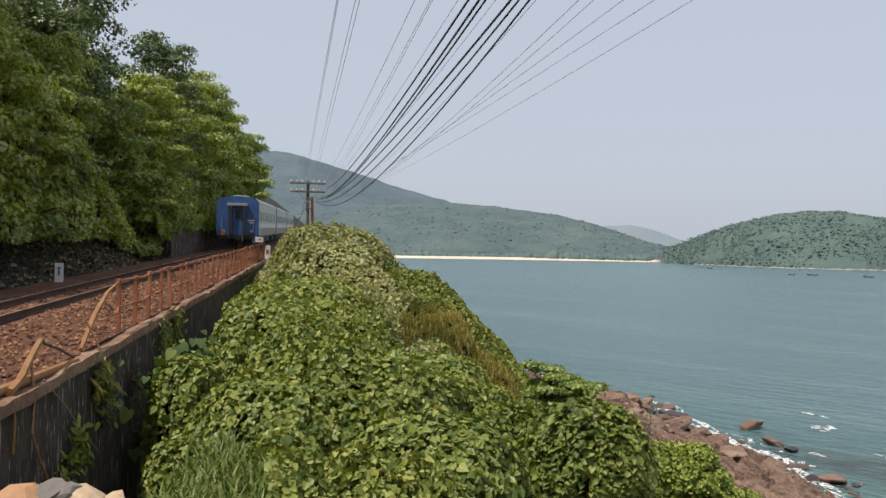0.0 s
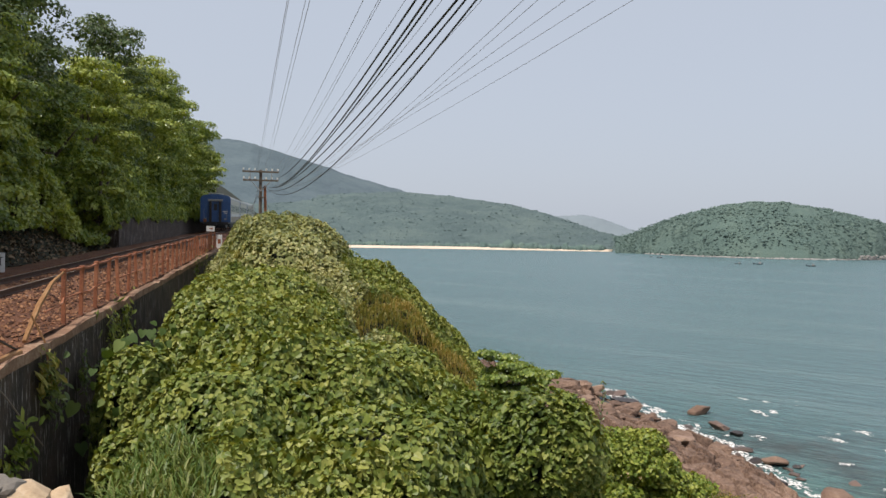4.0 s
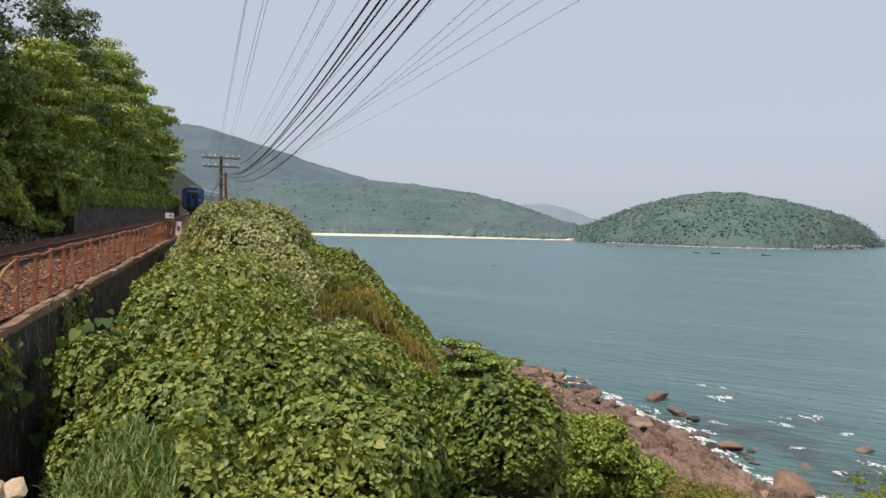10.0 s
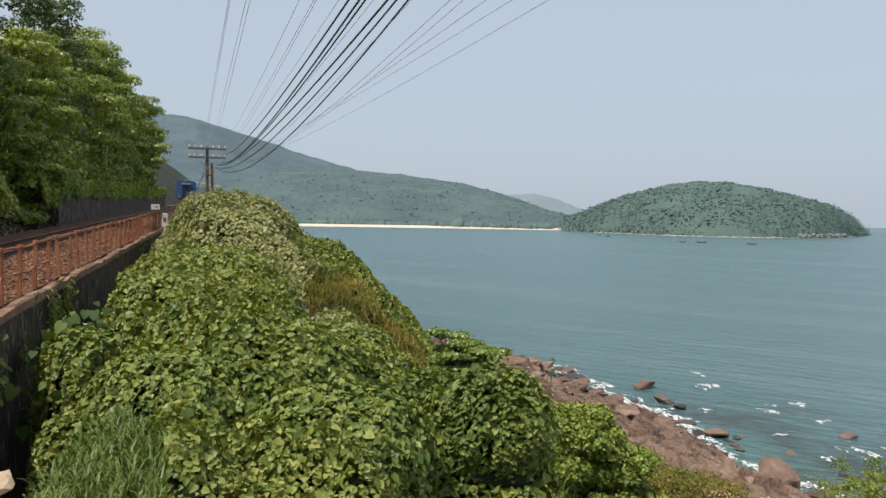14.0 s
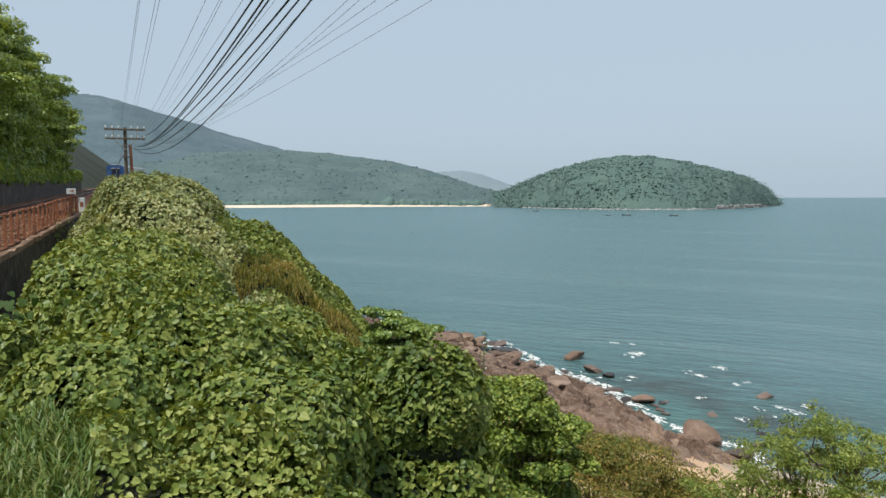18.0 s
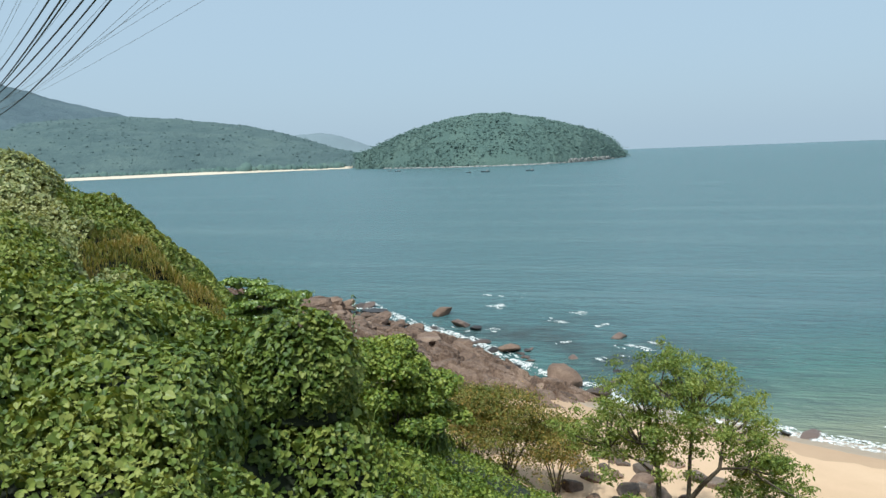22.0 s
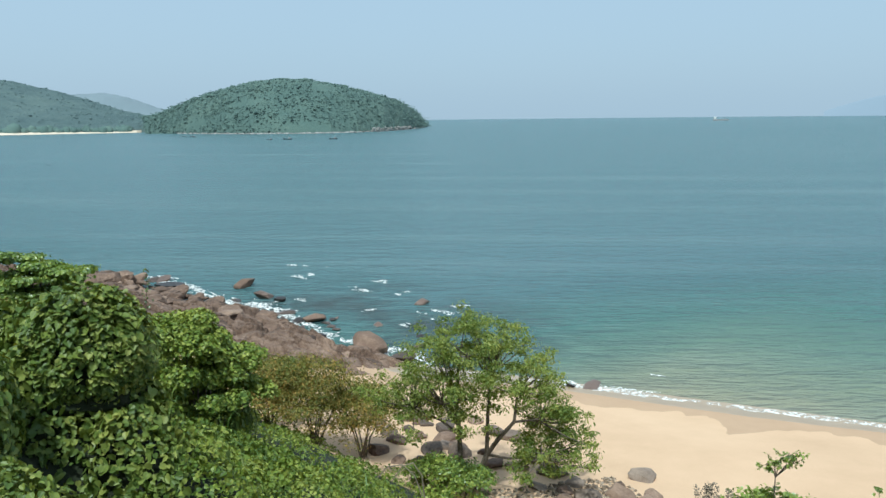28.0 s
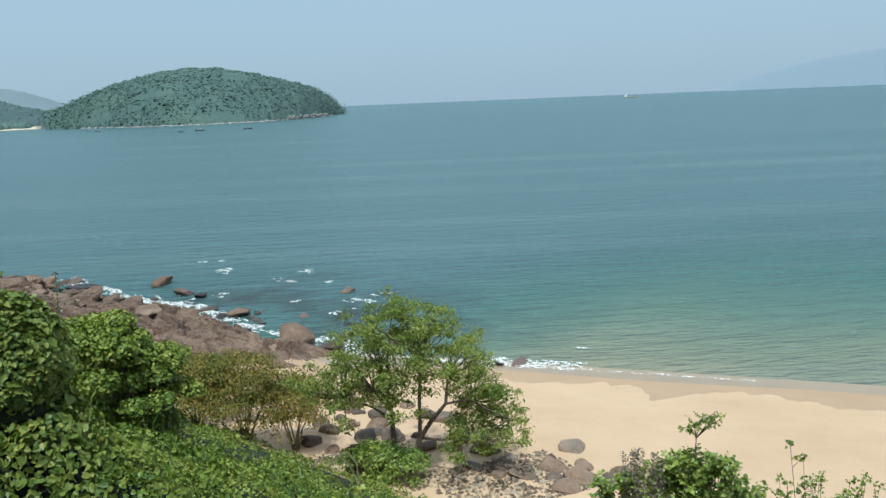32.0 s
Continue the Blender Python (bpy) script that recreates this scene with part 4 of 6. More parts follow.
# telegraph pole: two crossarms, insulators, braces, stay
pole = thing("telegraph_pole", "weathered double telegraph pole with two crossarms and white insulators", "utility pole", at=Matrix.Translation(sn(54, -1.2, 18.4)) @ pose(0, 0, 0, 0, 0, TURN + 1))
part("pole", tube([(0, 0, 0), (0, 0, 6.1)], [0.13, 0.10], 8), M_BARK, pole)
part("pole", tube([(0.42, 0.1, 0), (0.30, 0.1, 5.0)], [0.11, 0.09], 8), M_RUST, pole)
for z, half in ((5.95, 1.25), (5.35, 1.22)):
    arm = part("crossarm", box((half * 2, 0.10, 0.11), (0, -0.12, z), 0.01), M_BARK, pole)
    for i in range(7):
        x = -half + 0.08 + i * (2 * half - 0.16) / 6
        if abs(x) < 0.15:
            continue
        part("insulator", tube([(x, -0.12, z + 0.05), (x, -0.12, z + 0.10), (x, -0.12, z + 0.13), (x, -0.12, z + 0.24)], [0.02, 0.035, 0.065, 0.04], 8), M_WHITE, arm)
for side in (-1, 1):
    part("brace", tube([(side * 0.72, -0.14, 5.95), (side * 0.72, -0.14, 5.35)], 0.03, 5), M_GREY, pole)
    part("brace", tube([(side * 0.68, -0.14, 5.3), (0, -0.14, 4.6)], 0.03, 5), M_GREY, pole)
part("stay", tube([(-0.1, 0, 5.0), (-1.2, 0.3, 1.0)], 0.018, 5), M_WIRE, pole)
part("spool", box((0.5, 0.1, 0.09), (0.1, -0.12, 4.15), 0.01), M_BARK, pole)

THIN = [(-1.48, 24.51, 0.0348, -0.040, 0.00005), (-1.37, 24.51, 0.0341, -0.030, 0.00002), (-0.97, 24.48, 0.0291, -0.040, 0.00016), (-0.77, 24.49, 0.0248, -0.040, 0.00006),
        (-0.37, 24.38, 0.0294, -0.060, 0.00055), (-0.21, 24.34, 0.0342, -0.060, 0.00077), (-0.13, 24.30, 0.0307, -0.070, 0.00091), (0.03, 24.27, 0.0368, -0.060, 0.00081),
        (0.03, 23.78, 0.0472, -0.060, 0.00105), (0.12, 23.58, 0.0524, -0.080, 0.00149), (0.12, 23.38, 0.0591, -0.080, 0.00149), (0.20, 23.34, 0.0701, -0.070, 0.00148),
        (0.00, 23.30, 0.0774, -0.040, 0.00074), (0.00, 23.22, 0.0920, -0.020, 0.00044), (0.01, 23.06, 0.1021, -0.030, 0.00074)]
THICK = [(-0.21, 23.94, 0.0420, -0.070, 0.00109), (-0.28, 23.45, 0.0434, -0.070, 0.00123), (-0.36, 23.29, 0.0559, -0.060, 0.00139), (-0.59, 23.28, 0.0582, -0.070, 0.00132),
         (-0.67, 23.12, 0.0756, -0.080, 0.00201), (-0.75, 23.20, 0.0800, -0.120, 0.00286)]
for group, radius, material, name, label in ((THIN, 0.0036, M_WIRE, "overhead_wire", "thin grey telegraph wire strung from the pole"), (THICK, 0.0155, M_BLACK, "overhead_cable", "thick black cable sagging from the pole")):
    for n0, z0, m, b, a in group:
        run = [sn(54 - q, n0 + m * q, z0 + b * q + a * q * q) for q in np.linspace(0, 62, 40)]
        tagged(part(name, tube(run, radius, 5), material), label, "cable", "overhead lines")
far_run = [sn(54, -1.0, 23.3), sn(85, -3, 22.6), sn(118, -6, 23.6)]
tagged(part("overhead_cable", tube(far_run, 0.02, 5), M_BLACK), "black cable running on from the pole behind the headland", "cable", "overhead lines")


# ---- the train ----
def coach_body(length=20.0):
    """Blue-ended passenger coach; the origin at its tail, on the rails, the length along +y."""
    c = thing("railway_coach", "blue-ended passenger coach with cream and grey sides", "train coach", "coaches of the train")
    w, floor, eave, top = 1.53, 1.0, 3.45, 3.96
    arc = [(w, floor), (w, eave), (w * 0.95, 3.67), (w * 0.78, 3.83), (w * 0.42, 3.92), (0, top)]
    ring = arc + [(-x, z) for x, z in arc[-2::-1]]
    bm = bmesh.new()
    a = [bm.verts.new((x, 0.0, z)) for x, z in ring]
    b = [bm.verts.new((x, 0.35, z)) for x, z in ring]
    bm.faces.new(a)
    for i in range(len(ring) - 1):
        bm.faces.new((a[i], b[i], b[i + 1], a[i + 1]))
    end = part("end_panel", bm, M_BLUE, c, "faded blue end wall")
    for x0, x1 in ((-0.62, -0.38), (0.38, 0.62)):
        part("gangway_bellows", box((0.24, 0.3, 2.2), ((x0 + x1) / 2, -0.15, 2.15), 0.03), M_DARK, end)
    part("gangway_bellows", box((1.5, 0.34, 0.22), (0, -0.15, 3.32), 0.05), M_GREY, end, "grey hood over the gangway")
    part("end_door", box((0.72, 0.05, 2.05), (0, -0.03, 2.1), 0.01), M_BLUE, end)
    part("door_window", box((0.34, 0.02, 0.7), (0, -0.06, 2.6), 0.01), M_DARK, end)
    for x in (-1.0, 1.0):
        part("tail_lamp", tube([(x, 0, 1.35), (x, -0.1, 1.35)], 0.11, 10), M_GREY, end)
        part("grab_rail", tube([(x * 1.15, -0.05, 1.3), (x * 1.15, -0.05, 2.4)], 0.018, 5), M_GREY, end)
    part("tail_lamp", tube([(-1.05, 0, 1.18), (-1.05, -0.16, 1.18)], 0.17, 12), M_RUST, end, "round rusty tail disc")
    part("letter_bar", box((0.5, 0.01, 0.09), (0.98, -0.006, 2.15)), M_WHITE, end)
    part("letter_bar", box((0.34, 0.01, 0.07), (1.02, -0.006, 1.98)), M_WHITE, end)
    part("coupler", box((0.3, 0.7, 0.28), (0, -0.3, 0.82), 0.05), M_DARK, c)
    part("hose", tube([(0.35, -0.05, 1.0), (0.4, -0.28, 0.62), (0.3, -0.3, 0.45)], 0.03, 6), M_DARK, c)
    part("headstock", box((2.6, 0.2, 0.3), (0, 0.05, 0.9), 0.03), M_DARK, c)
    for side in (-1, 1):
        for z0, z1, mat, name in ((1.0, 1.62, M_BEIGE, "lower_side"), (1.62, 1.92, M_WHITE, "white_band"), (1.92, 3.45, M_CREAM, "upper_side")):
            sp = part(name, box((0.05, length - 0.7, z1 - z0), (side * (w - 0.025), length / 2, (z0 + z1) / 2)), mat, c)
            if name == "upper_side":
                for k in range(9):
                    y = 2.6 + k * 1.85
                    part("window", box((0.03, 1.05, 0.72), (side * (w + 0.004), y, 2.5), 0.008), M_GLASS, sp)
                part("door", box((0.03, 0.72, 2.0), (side * (w + 0.006), 0.95, 2.1), 0.01), M_CREAM, sp)
                part("door_window", box((0.03, 0.4, 0.6), (side * (w + 0.016), 0.95, 2.55), 0.008), M_GLASS, sp)
    roof = bmesh.new()
    strip = arc[1:] + [(-x, z) for x, z in arc[-2:0:-1]]
    a = [roof.verts.new((x, 0.35, z)) for x, z in strip]
    b = [roof.verts.new((x, length - 0.35, z)) for x, z in strip]
    for i in range(len(strip) - 1):
        roof.faces.new((a[i], b[i], b[i + 1], a[i + 1]))
    rf = part("roof", roof, M_ROOF, c, "grey curved roof", True)
    for k in range(4):
        part("roof_unit", box((1.1, 1.6, 0.22), (0, 2.6 + k * 4.8, 3.97), 0.05), M_ROOF, rf)
    part("underframe", box((2.5, length - 0.8, 0.18), (0, length / 2, 0.92), 0.02), M_DARK, c)
    for y in (3.0, length - 3.0):
        bg = part("bogie", box((1.9, 3.0, 0.35), (0, y, 0.55), 0.04), M_DARK, c)
        for dy in (-1.0, 1.0):
            for x in (-0.53, 0.53):
                part("wheel", tube([(x - 0.06, y + dy, 0.42), (x + 0.06, y + dy, 0.42)], 0.42, 16), M_RAIL, bg)
    for y in (7.5, 10.0, 12.5):
        part("equipment_box", box((2.1, 1.5, 0.5), (0, y, 0.62), 0.04), M_DARK, c)
    bm = bmesh.new()
    front = [bm.verts.new((x, length, z)) for x, z in ring]
    rear = [bm.verts.new((x, length - 0.35, z)) for x, z in ring]
    bm.faces.new(front[::-1])
    for i in range(len(ring) - 1):
        bm.faces.new((rear[i], front[i], front[i + 1], rear[i + 1]))
    part("end_panel", bm, M_BLUE, c)
    return c


M_BEIGE = surface("beige_coach_paint", [(0.22, 0.17, 0.12), (0.32, 0.26, 0.19)], 0.55, 1.2, 15, 0.05)
M_ROOF = surface("grey_roof", [(0.22, 0.23, 0.22), (0.36, 0.37, 0.35)], 0.6, 1.0, 12, 0.05)
M_GLASS = surface("dark_window_glass", [(0.01, 0.013, 0.014), (0.02, 0.024, 0.026)], 0.12, 1, 6, 0.0)
COACHES = [coach_body()]
for k in range(2):
    COACHES.append(copy_thing(COACHES[0], Matrix()))
    COACHES[-1]["label"] = "passenger coach with cream and grey sides coupled ahead"


def coach_pose(s, length=20.0):
    """The coach whose tail bogie stands at s along the track."""
    a, b = (sn(v, float(track_n(v)), rail_z(v)) for v in (s, s + length))
    ahead = (b - a).normalized()
    return pose(*a, math.degrees(math.asin(ahead.z)), 0, math.degrees(math.atan2(-ahead.x, ahead.y)))

# ---- vines over the seaward slope ----
def carpet(s, n, lumps):
    """The cushioned top of the leaf cover."""
    return canopy(s, n) + lumps * (6.0 * (cushions(s, n, 2.9, 10) - 0.88) + 2.2 * (cushions(s, n, 1.05, 11) - 0.8) + 0.6 * rough_noise(s, n, 0.42, 12, 1))


def slope_leaves(name, count, s_range, n_range, size, material, label, shape=HEART, accept=None, lumps=0.20, tilt=0.58, drop=0.5, deep=0.34):
    s = rng.uniform(*s_range, count)
    n = rng.uniform(*n_range, count)
    keep = np.hypot(s, n) > 2.8
    if accept is not None:
        keep &= accept(s, n)
    s, n = s[keep], n[keep]

    def top(s, n):
        return carpet(s, n, lumps)
    e = 0.12
    z = top(s, n)
    gs, gn = (top(s + e, n) - z) / e, (top(s, n + e) - z) / e
    steep = np.sqrt(1 + gs**2 + gn**2)
    k = rng.random(len(s)) < np.clip(steep / 2.4, 0.42, 1)
    s, n, z, gs, gn = s[k], n[k], z[k], gs[k], gn[k]
    up = np.stack([-gs, -gn, np.ones_like(gs)], 1)
    up /= np.linalg.norm(up, axis=1, keepdims=True)
    facing = from_sn(up[:, 0], up[:, 1], up[:, 2]) + rng.normal(0, tilt, (len(s), 3))
    facing[:, 2] += 0.12
    z = z - deep * rng.random(len(s)) ** 2
    ob = leaves(name, from_sn(s, n, z), facing, size * np.clip(np.hypot(s, n) / 11, 0.45, 1.0) * rng.lognormal(0, 0.28, len(s)), material, shape=shape, drop=drop)
    return tagged(ob, label, "vine", kind="stuff")


def in_dry(s, n):
    return ((s - 24.1) / 1.7) ** 2 + ((n - 4.7) / 2.2) ** 2 < 1 + 0.6 * rough_noise(s, n, 1.5, 6)


def off_wall(s, n):
    """Seaward of the bare strip below the wall."""
    return n > np.where(s < 30, -1.85 - 0.06 * (s - 8) + 0.3 * rough_noise(s, n, 1.2, 19, 2), -3.6)


def pale(s, n):
    """The streak of silvery leaves running down from the mound."""
    off = n - (2.9 - 0.33 * (s - 20.8)) + 0.9 * rough_noise(s, n, 1.6, 33, 2)
    return (np.abs(off) < 0.5 + 1.9 * fade(19, 32, s)) & (s > 18)


def grassy(s, n):
    return (((s - 9.0) / 1.9) ** 2 + ((n + 1.3) / 0.75) ** 2 < 1.0 + 0.4 * rough_noise(s, n, 0.8, 7))


slope_leaves("vine_leaves", 110000, (2, 15), (-3.6, 8.5), 0.098, M_VINE, "broad heart-shaped vine leaves blanketing the slope", accept=lambda s, n: ~grassy(s, n) & off_wall(s, n) & (np.hypot(s - 4.9, n + 1.7) > 1.15) & (0.898 * n - 0.44 * s < 0.1), tilt=0.55, lumps=0.42)
slope_leaves("vine_leaves", 125000, (15, 30), (-3.6, 8.5), 0.1, M_VINE, "broad heart-shaped vine leaves blanketing the slope", lumps=0.36, accept=lambda s, n: off_wall(s, n) & ~in_dry(s, n) & ~pale(s, n), shape=LEAF)
slope_leaves("vine_leaves", 120000, (15, 30), (-3.6, 8.5), 0.095, M_VINE_PALE, "pale green vine leaves blanketing the slope", lumps=0.36, accept=lambda s, n: off_wall(s, n) & ~in_dry(s, n) & pale(s, n), shape=LEAF)
slope_leaves("vine_leaves", 110000, (28, 50), (-3.6, 9), 0.12, M_VINE_PALE, "pale silvery-green vine leaves over the headland mound", accept=lambda s, n: ~in_dry(s, n) & (n < 2.4 + 1.2 * rough_noise(s, n, 2.0, 35, 2)), lumps=0.36, shape=DIAMOND)
slope_leaves("vine_leaves", 60000, (28, 50), (0, 9), 0.12, M_VINE, "green vine leaves along the seaward edge of the mound", accept=lambda s, n: ~in_dry(s, n) & (n > 2.2 + 1.2 * rough_noise(s, n, 2.0, 35, 2)), lumps=0.42, shape=DIAMOND)
slope_leaves("undergrowth_leaves", 220000, (-4, 50), (5, 23), 0.08, M_UNDER, "small fresh green leaves covering the lower slope", accept=lambda s, n: (n > 7.5) | (s < 7) | (0.898 * n - 0.44 * s > 0.0), lumps=0.34, tilt=0.6, shape=LEAF)


slope_leaves("undergrowth_leaves", 70000, (3, 14), (3, 12), 0.06, M_UNDER, "small fresh green leaves below the draped bush", accept=lambda s, n: 0.898 * n - 0.44 * s > -0.1, lumps=0.26, tilt=0.65, shape=LEAF)


def grass_tufts(name, s, n, base, length, material, label, spread=0.5):
    """Arching blades, four faces each."""
    count = len(s)
    a = rng.uniform(0, math.tau, count)
    reach = spread * rng.uniform(0.3, 1.0, count) * length
    h = length * rng.uniform(0.6, 1.1, count)
    root = from_sn(s, n, base)
    way = np.stack([np.cos(a), np.sin(a), 0 * a], 1)
    side = np.stack([-np.sin(a), np.cos(a), 0 * a], 1)
    rows = []
    for f, wd in ((0, 1.0), (0.45, 0.9), (0.8, 0.6), (1.0, 0.05)):
        c = root + way * (reach * f**2)[:, None] + np.stack([0 * a, 0 * a, h * (f - 0.35 * f**3)], 1)
        half = side * (0.012 * wd * (0.5 + length))[:, None] if not np.isscalar(length) else side * 0.012 * wd * (0.5 + length)
        rows += [c - half, c + half]
    v = np.stack(rows, 1)
    f = np.array([(0, 1, 3, 2), (2, 3, 5, 4), (4, 5, 7, 6)])
    ob = mesh_object(name, v.reshape(-1, 3), (np.arange(count)[:, None, None] * 8 + f[None]).reshape(-1, 4), material)
    return tagged(ob, label, "grass", kind="stuff")


s, n = rng.uniform(5.5, 13, 9000), rng.uniform(-3.2, -0.3, 9000)
k = grassy(s, n)
s, n = s[k], n[k]
grass_tufts("long_grass", s, n, canopy(s, n) - 0.4, rng.uniform(0.3, 0.6, len(s)), M_GRASS, "long bright green grass at the foot of the wall")
s, n = rng.uniform(19, 31, 52000), rng.uniform(2, 9, 52000)
k = in_dry(s, n)
s, n = s[k], n[k]
grass_tufts("dry_grass", s, n, carpet(s, n, 0.3) - 0.3, rng.uniform(0.2, 0.42, len(s)), M_DRY, "yellowing dry grass patch on the slope")
s = rng.uniform(3, 16, 450)
n = rng.uniform(6, 20, 450)
grass_tufts("long_grass", s, n, canopy(s, n) - 0.3, rng.uniform(0.5, 0.9, len(s)), M_GRASS, "tufts of grass on the lower slope")


# ---- trees and shrubs ----
DENSE = 1.2


def stems(parent, root, tips, base_radius, material, twigs=0, name="trunk"):
    """A trunk splitting into limbs that reach the tips (all in the parent's space)."""
    root = Vector(root)
    for i, tip in enumerate(tips):
        tip = Vector(tip)
        mid = root.lerp(tip, 0.5) + Vector((rng.normal(0, 0.06), rng.normal(0, 0.06), 0.08)) * (tip - root).length
        part("limb", tube([root, root.lerp(mid, 0.6), mid, tip], [base_radius, base_radius * 0.75, base_radius * 0.5, base_radius * 0.16], 6), material, parent)


def clumped_tree(name, label, category, x, y, z, clumps, leaf, per, material, trunks, group="", shape=LEAF, spread=0.5, drop=0.4, bark=None, puff=False):
    """A tree from a base place, clumps (dx, dy, dz, radius, height) and trunks (points, radii), all relative to the base."""
    t = thing(name, label, category, group, at=Matrix.Translation((x, y, z)))
    for pts, radii in trunks:
        part("trunk", tube(pts, radii, 7), bark or M_BARK, t)
    at, face = [], []
    for dx, dy, dz, r, h in clumps:
        p, d = (puff_points if puff else ball_points)(max(12, int(per * r * max(h, 0.3) * 1.2 * DENSE)), (dx, dy, dz), (r, r, h))
        at.append(p)
        face.append(d + rng.normal(0, spread, d.shape) + [0, 0, 0.55])
    at, face = np.concatenate(at), np.concatenate(face)
    leaves("crown", at, face, leaf * rng.lognormal(0, 0.25, len(at)), material, t, shape, drop)
    return t


def bank_tree(s, n, height, radius, leaf, per, material, label, lean=1.2, base=None, clump_count=84, low=0.14):
    """A tree on the hillside whose crown bulges out over the track."""
    p = sn(s, n)
    z = float(ground(s, n)) - 0.2 if base is None else base
    top = height
    clumps = []
    for i in range(clump_count):
        f = (i + 0.5) / clump_count
        h = top * (low + (1 - low) * f)
        wide = radius * (0.55 + 0.6 * math.sin(math.pi * min(1, f * 0.95 + 0.12)))
        a = i * 2.4 + rng.uniform(-0.5, 0.5)
        rr = wide * rng.uniform(0.3, 0.98)
        out = sn(math.cos(a) * rr, math.sin(a) * rr * 0.8 + lean * f)
        clumps.append((out.x, out.y, h + rng.normal(0, 0.3), radius * rng.uniform(0.2, 0.42), radius * rng.uniform(0.09, 0.18)))
    crown_mid = sn(0, lean * 0.6, top * 0.6)
    trunks = [([(0, 0, -0.5), crown_mid * 0.5, crown_mid, sn(0, lean, top * 0.92)], [0.28, 0.2, 0.13, 0.04])]
    for dx, dy, dz, r, h in clumps[::6]:
        trunks.append(([tuple(crown_mid * 0.6), (dx * 0.6, dy * 0.6, dz * 0.8), (dx, dy, dz)], [0.11, 0.07, 0.02]))
    return clumped_tree("tree", label, "tree", p.x, p.y, z, clumps, leaf, per, material, trunks, "trees on the bank", shape=DIAMOND if s > 24 else LEAF, spread=0.35)


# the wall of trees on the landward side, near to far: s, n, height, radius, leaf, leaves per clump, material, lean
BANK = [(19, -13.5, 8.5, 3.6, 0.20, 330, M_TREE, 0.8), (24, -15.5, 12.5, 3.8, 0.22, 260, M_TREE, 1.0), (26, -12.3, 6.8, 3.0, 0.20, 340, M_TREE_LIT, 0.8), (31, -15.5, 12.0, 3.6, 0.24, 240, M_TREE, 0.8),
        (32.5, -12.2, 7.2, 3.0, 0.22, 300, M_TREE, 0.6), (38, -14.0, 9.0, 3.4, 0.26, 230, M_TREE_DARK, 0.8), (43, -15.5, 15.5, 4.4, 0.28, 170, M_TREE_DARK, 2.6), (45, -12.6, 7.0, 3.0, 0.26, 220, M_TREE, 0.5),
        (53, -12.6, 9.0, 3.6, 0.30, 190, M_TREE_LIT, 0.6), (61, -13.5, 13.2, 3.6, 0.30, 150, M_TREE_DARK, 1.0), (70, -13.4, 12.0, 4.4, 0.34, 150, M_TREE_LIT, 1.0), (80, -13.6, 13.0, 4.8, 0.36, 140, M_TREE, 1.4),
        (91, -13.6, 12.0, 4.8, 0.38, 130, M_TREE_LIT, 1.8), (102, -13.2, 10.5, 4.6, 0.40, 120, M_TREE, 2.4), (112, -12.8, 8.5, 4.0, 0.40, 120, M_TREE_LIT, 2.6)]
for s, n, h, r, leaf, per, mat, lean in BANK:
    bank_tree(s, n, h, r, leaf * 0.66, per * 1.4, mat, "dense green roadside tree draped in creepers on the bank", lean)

# scrub and creepers covering the bank between the trees
count = 90000
s = 12 + 108 * rng.random(count) ** 1.5
up = rng.random(count)
tall = 6.5 + 2.5 * rough_noise(s, 0 * s, 7, 15, 2)
n = -10.4 - 2.6 * up**1.5 + 1.0 * rough_noise(s, up * 9, 3.2, 14, 2) + 0.45 * rough_noise(s, up * 12, 1.0, 17, 2) + 0.5 * rng.random(count)
z = rail_z(s) + np.where(s > 47, 1.5, 1.1 * fade(44, 36, s)) + up * tall
facing = from_sn(np.zeros(count), np.ones(count), 0.8 * np.ones(count)) + rng.normal(0, 0.6, (count, 3))
# sunlit and unlit patches of creeper are put in as two leaf colours
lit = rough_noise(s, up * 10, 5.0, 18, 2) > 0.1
for k, mat, words in ((lit, M_TREE_LIT, "green creepers and scrub covering the bank, sunlight put into their colour"), (~lit, M_TREE, "green creepers and scrub covering the bank, coloured as out of the sun")):
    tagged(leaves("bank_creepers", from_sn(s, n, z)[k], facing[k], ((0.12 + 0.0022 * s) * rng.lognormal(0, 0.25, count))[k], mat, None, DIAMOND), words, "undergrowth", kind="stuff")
count = 9000
s, n = rng.uniform(10, 50, count), -9.4 - 3.2 * rng.random(count)
tagged(leaves("leaf_litter", from_sn(s, n, ground(s, n) + 0.02 + 0.12 * rng.random(count)), rng.normal(0, 0.5, (count, 3)) + [0.2, 0, 1], 0.12 * rng.lognormal(0, 0.4, count), M_LITTER, None, DIAMOND), "brown fallen leaves and twigs on the shady bank", "leaf litter", kind="stuff")
count = 16000
s = 44 + 84 * rng.random(count) ** 1.3
down = rng.random(count) ** 1.7
n = -9.25 + 0.35 * rough_noise(s, 0 * s, 2.2, 23, 2) * (1 - down) + 0.1 * rng.random(count) - 0.5 * rng.random(count) * (down < 0.15)
z = rail_z(s) + 2.5 + 0.35 * rough_noise(s, 0 * s, 3.0, 24, 2) - down * (0.9 + 0.9 * np.abs(rough_noise(s, 0 * s, 2.4, 25, 2)))
facing = from_sn(np.zeros(count), np.ones(count), 0.5 * np.ones(count)) + rng.normal(0, 0.5, (count, 3))
tagged(leaves("hanging_weeds", from_sn(s, n, z), facing, (0.14 + 0.0018 * s) * rng.lognormal(0, 0.3, count), M_TREE, None, LONG_LEAF, 1.2), "weeds and grass hanging over the top of the bank wall", "undergrowth", kind="stuff")
